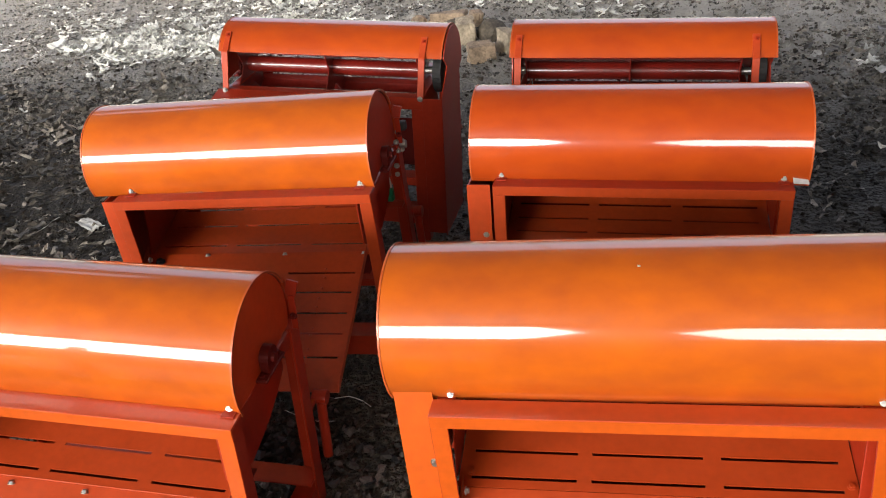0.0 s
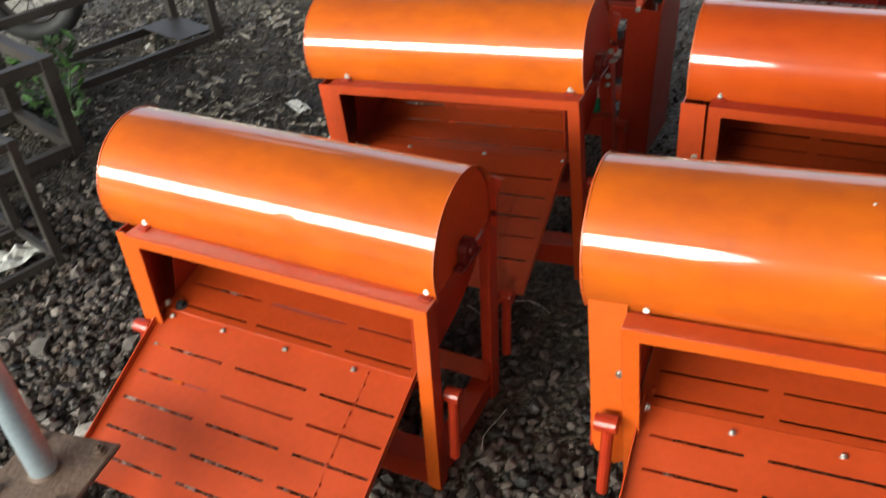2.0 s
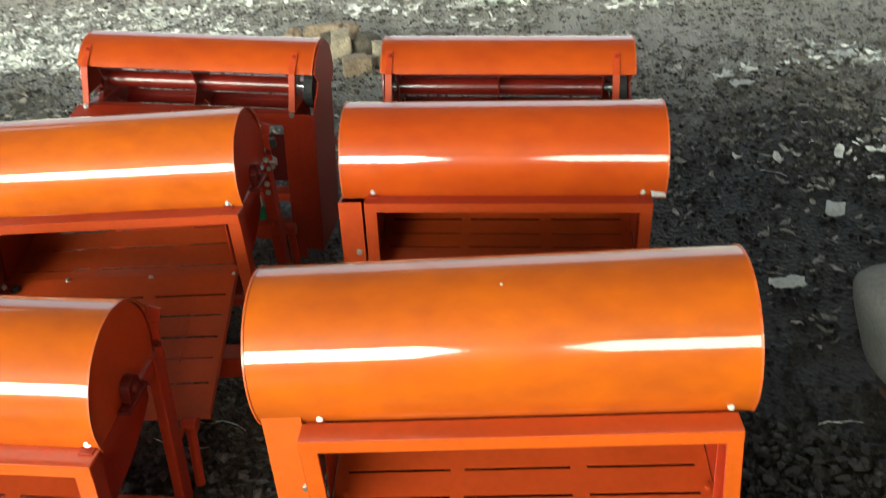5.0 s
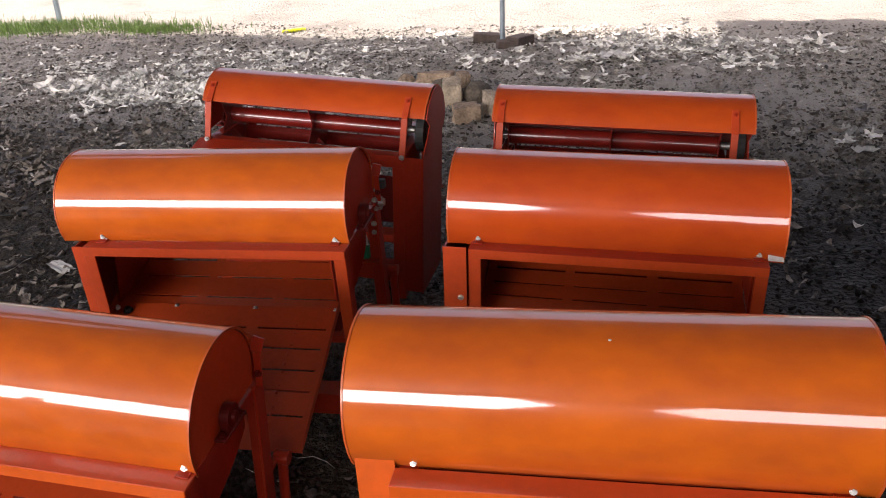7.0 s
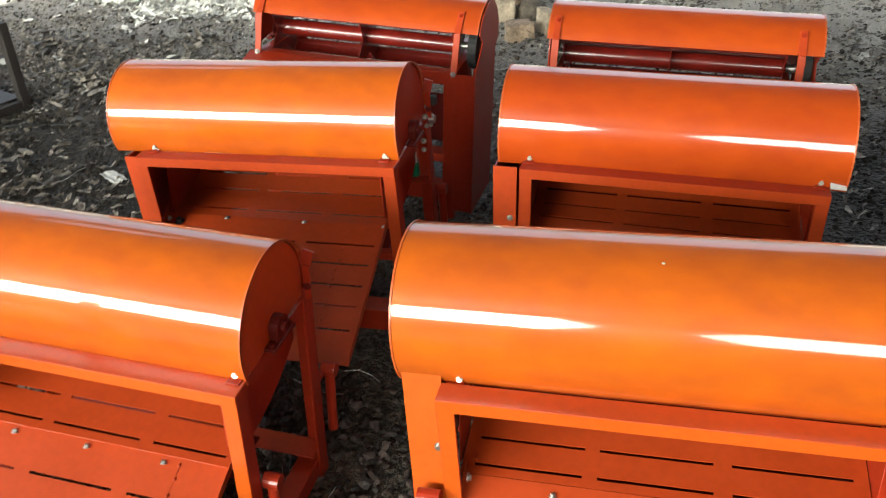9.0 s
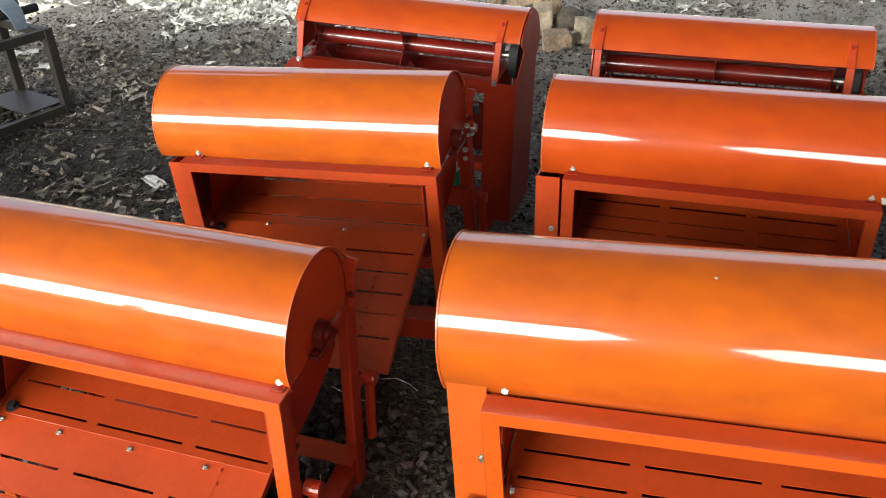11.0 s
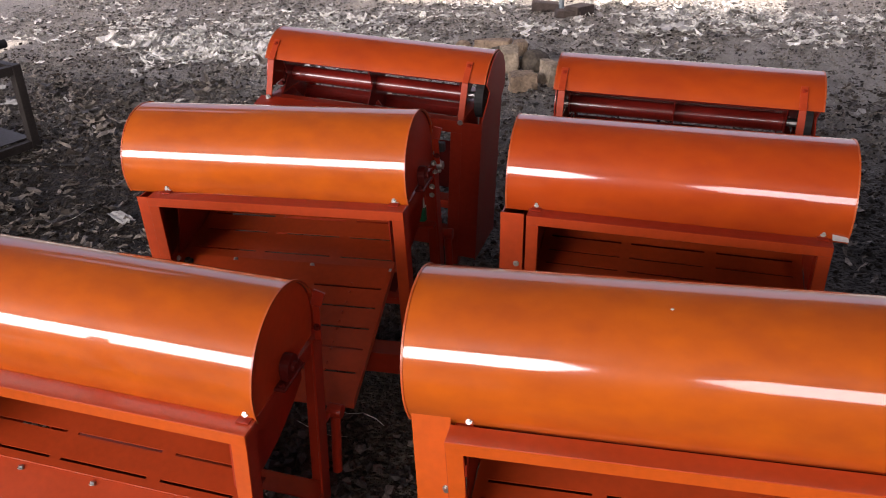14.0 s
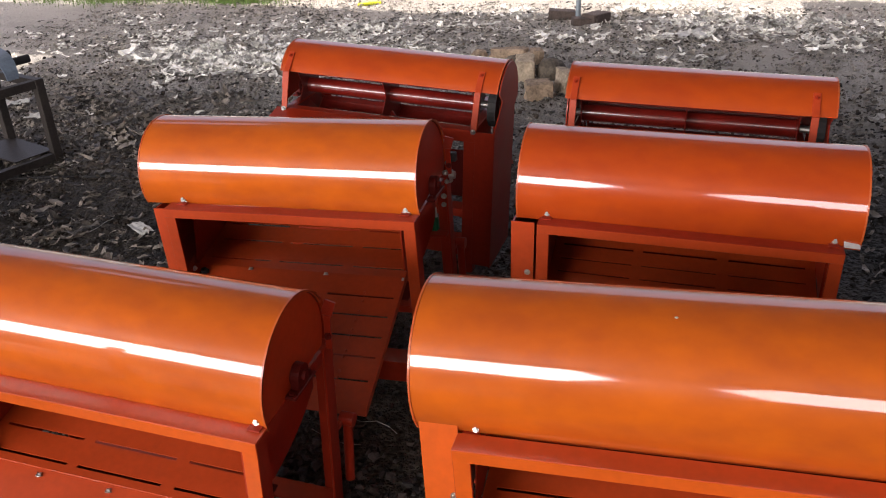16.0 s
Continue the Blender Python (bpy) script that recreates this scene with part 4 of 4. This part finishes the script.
def engine():
    """A grey cowled engine on a dark red skid."""
    en = thing("engine", pose(1.535, 0.64, GROUND, 0, 0, 12), "grey cowled engine with a tan canister on a skid", "engine")
    GREY = material("grey_cowl_paint", (0.15, 0.15, 0.138), 0.7, var=0.3, scale=5, bump=0.1)
    TAN = material("tan_canister", (0.24, 0.20, 0.13), 0.7, var=0.15, scale=8, bump=0.08)
    bm = bmesh.new()
    bmesh.ops.create_cube(bm, size=1.0)
    bmesh.ops.subdivide_edges(bm, edges=bm.edges[:], cuts=7, use_grid_fill=True)
    for v in bm.verts:
        c = v.co * 2
        r = (abs(c.x) ** 6 + abs(c.y) ** 6 + abs(c.z) ** 6) ** (1 / 6)
        c = c / max(r, 0.01)
        taper = 0.84 + 0.16 * c.z
        v.co = Vector((c.x * 0.29 * taper, c.y * 0.25 * taper, 0.29 + c.z * 0.16))
    smooth(part("cowl", bm, GREY, en))
    bm = bmesh.new()
    add_tube(bm, (0.03, 0.10, 0.46), (0.03, 0.10, 0.58), 0.17, 0.165, seg=28)
    bmesh.ops.create_uvsphere(bm, u_segments=24, v_segments=10, radius=0.165, matrix=Matrix.Translation((0.03, 0.10, 0.58)) @ Matrix.Diagonal((1, 1, 0.45, 1)))
    smooth(part("canister", bm, TAN, en))
    part("band", tube((0.03, 0.10, 0.445), (0.03, 0.10, 0.485), 0.20, seg=24), STEEL, en)
    part("block", box(-0.13, 0.22, -0.17, 0.18, 0.06, 0.20, 0.01), BLACK, en)
    for y in (-0.14, 0.16):
        part("skid", box(-0.09, 0.34, y - 0.04, y + 0.04, 0.0, 0.06, 0.004), OXIDE, en, "dark red steel skid")
    part("bar", box(-0.165, -0.140, -0.26, 0.06, 0.10, 0.112, 0.003), GALV, en)


engine()


# ---- yard edge ----
def yard_post(x, y, r, high, label):
    bm = tube((x, y, GROUND - 0.05), (x, y, high), r, seg=14)
    tagged(part("post", bm, GALV), label, "post")


yard_post(-0.655, 5.88, 0.022, 4.79, "thin grey steel roof post with bricks at its foot")
yard_post(-5.41, 6.80, 0.03, 4.79, "thin grey steel roof post at the yard's edge")
BRICK = material("weathered_brick", (0.10, 0.075, 0.062), 0.85, var=0.35, scale=14, bump=0.4)
for x, y, a, s in ((-0.80, 5.93, 10, 1.0), (-0.50, 5.80, 65, 1.15), (-0.58, 5.70, 20, 0.9)):
    ob = part("brick", box(-0.11 * s, 0.11 * s, -0.055 * s, 0.055 * s, -0.02, 0.075 * s, 0.006), BRICK)
    ob.matrix_world = pose(x, y, GROUND + 0.01, 0, 4, a)
    tagged(ob, "weathered brown brick at the foot of a post", "brick", "bricks at the post")

YELLOW = material("yellow_plastic", (0.65, 0.70, 0.02), 0.4, var=0.1, bump=0.02)
bm = bmesh.new()
for k in range(9):
    a0, a1 = -0.11 + 0.024 * k, -0.11 + 0.024 * (k + 1)
    add_tube(bm, (a0, 0.02 * math.sin(a0 * 20), 0.02), (a1, 0.02 * math.sin(a1 * 20), 0.02), 0.02 * (1 - abs(k - 4) * 0.08), seg=8)
ob = part("plastic_scrap", bm, YELLOW)
ob.matrix_world = pose(-2.66, 6.33, GROUND, 0, 0, 20)
tagged(ob, "bright yellow plastic scrap lying on the ground", "plastic scrap")


def leaves(bm, cx, cy, z0, spread, high, count, size, rng):
    for _ in range(count):
        a, r = rng.uniform(0, 6.28), spread * math.sqrt(rng.random())
        z = z0 + high * rng.random()
        c = Vector((cx + r * math.cos(a), cy + r * math.sin(a), z))
        m = Matrix.Translation(c) @ Euler((rng.uniform(-0.9, 0.9), rng.uniform(-0.9, 0.9), rng.uniform(0, 6.28))).to_matrix().to_4x4()
        s = size * rng.uniform(0.6, 1.3)
        pts = [(-s, 0, 0), (-0.3 * s, 0.4 * s, 0.08 * s), (0.4 * s, 0.33 * s, 0.05 * s), (s, 0, -0.15 * s), (0.4 * s, -0.33 * s, 0.05 * s), (-0.3 * s, -0.4 * s, 0.08 * s)]
        vs = [bm.verts.new(m @ Vector(q)) for q in pts]
        bm.faces.new(vs)


WEED = material("weed_leaf", (0.055, 0.13, 0.03), 0.5, var=0.3, scale=10, bump=0.1, island=0.4)
GRASS = material("yard_grass", (0.10, 0.17, 0.035), 0.6, var=0.3, scale=6, bump=0.1, island=0.4)


def weed(x, y, high, seed):
    rng = random.Random(seed)
    e = thing("weed", pose(x, y, GROUND), "small leafy green weed among the stands", "weed")
    bm = bmesh.new()
    for _ in range(7):
        a = rng.uniform(0, 6.28)
        add_tube(bm, (0, 0, -0.02), (0.10 * math.cos(a), 0.10 * math.sin(a), high * rng.uniform(0.6, 1.0)), 0.004, 0.002, seg=6)
    part("stem", bm, WEED, e)
    bm = bmesh.new()
    leaves(bm, 0, 0, 0.05, 0.15, high, 150, 0.035, rng)
    part("leaves", bm, WEED, e)


weed(-3.02, 1.25, 0.34, 4)


def grass():
    rng = np.random.default_rng(9)
    verts, faces = [], []
    for _ in range(5000):
        if rng.random() < 0.75:
            x, y = -5.5 + rng.normal(0, 0.75), 6.45 + rng.normal(0, 0.16)
        else:
            x, y = -4.1 + rng.normal(0, 0.25), 6.35 + rng.normal(0, 0.08)
        z = ground_height(x, y)
        h, a = rng.uniform(0.03, 0.10), rng.uniform(0, 6.28)
        dx, dy, w = math.cos(a), math.sin(a), rng.uniform(0.003, 0.006)
        n = len(verts)
        verts += [(x - dy * w, y + dx * w, z), (x + dy * w, y - dx * w, z), (x + dx * h * 0.5, y + dy * h * 0.5, z + h)]
        faces.append((n, n + 1, n + 2))
    me = bpy.data.meshes.new("grass")
    me.from_pydata(verts, [], faces)
    me.materials.append(GRASS)
    tagged(new("grass", me), "short green grass at the yard's edge", "grass", kind="stuff")


grass()

def crumpled(m, sx, sy, seed, label):
    """A crumpled scrap of pale sheet."""
    rng = random.Random(seed)
    bm = bmesh.new()
    bmesh.ops.create_grid(bm, x_segments=8, y_segments=6, size=0.5)
    off = Vector((seed * 3.1, 0, 0))
    for v in bm.verts:
        n = noise.noise(v.co * 3.5 + off)
        v.co = Vector((v.co.x * sx * (1 + 0.3 * noise.noise(v.co * 2 + off * 2)), v.co.y * sy, 0.22 * min(sx, sy) * (n + 0.6 * noise.noise(v.co * 9 + off)) + 0.02))
    bmesh.ops.solidify(bm, geom=bm.faces[:], thickness=0.0015)
    ob = part("paper_scrap", bm, WHITE)
    ob.matrix_world = m
    tagged(ob, label, "paper scrap", "pale scraps on the ground")


G2 = GROUND + 0.015
for k, (x, y, sx, sy, a) in enumerate(((1.30, 1.36, 0.11, 0.07, 10), (1.63, 1.91, 0.11, 0.07, 70), (1.61, 3.42, 0.13, 0.08, 30), (2.29, 3.9, 0.16, 0.10, 5), (0.25, 5.45, 0.22, 0.15, 20), (-2.27, 0.30, 0.19, 0.12, 60), (-3.55, 2.9, 0.13, 0.08, 15), (-3.9, 3.1, 0.16, 0.09, 40), (-1.95, 1.62, 0.15, 0.06, 150), (-1.62, 1.42, 0.10, 0.05, 80), (1.95, 5.7, 0.22, 0.10, 0), (-0.19, -0.565, 0.06, 0.05, 25))):
    crumpled(pose(x, y, G2, 0, 0, a), sx, sy, k + 1, "crumpled pale scrap of sheet lying on soil")

# black hose on the soil
cu = bpy.data.curves.new("hose", "CURVE")
cu.dimensions, cu.bevel_depth, cu.bevel_resolution = "3D", 0.008, 2
sp = cu.splines.new("NURBS")
pts = [(-3.6, 1.80), (-3.0, 2.03), (-2.6, 2.12), (-2.3, 2.19), (-1.9, 2.15), (-1.4, 2.35)]
sp.points.add(len(pts) - 1)
for q, (x, y) in zip(sp.points, pts):
    q.co = (x, y, GROUND + 0.02, 1)
sp.use_endpoint_u = True
me_h = new("hose_curve", cu)
dg = bpy.context.evaluated_depsgraph_get()
hose_mesh = bpy.data.meshes.new_from_object(me_h.evaluated_get(dg))
bpy.data.objects.remove(me_h)
hose_mesh.materials.append(BLACK)
tagged(smooth(new("hose", hose_mesh)), "thin black hose lying across the soil", "hose")
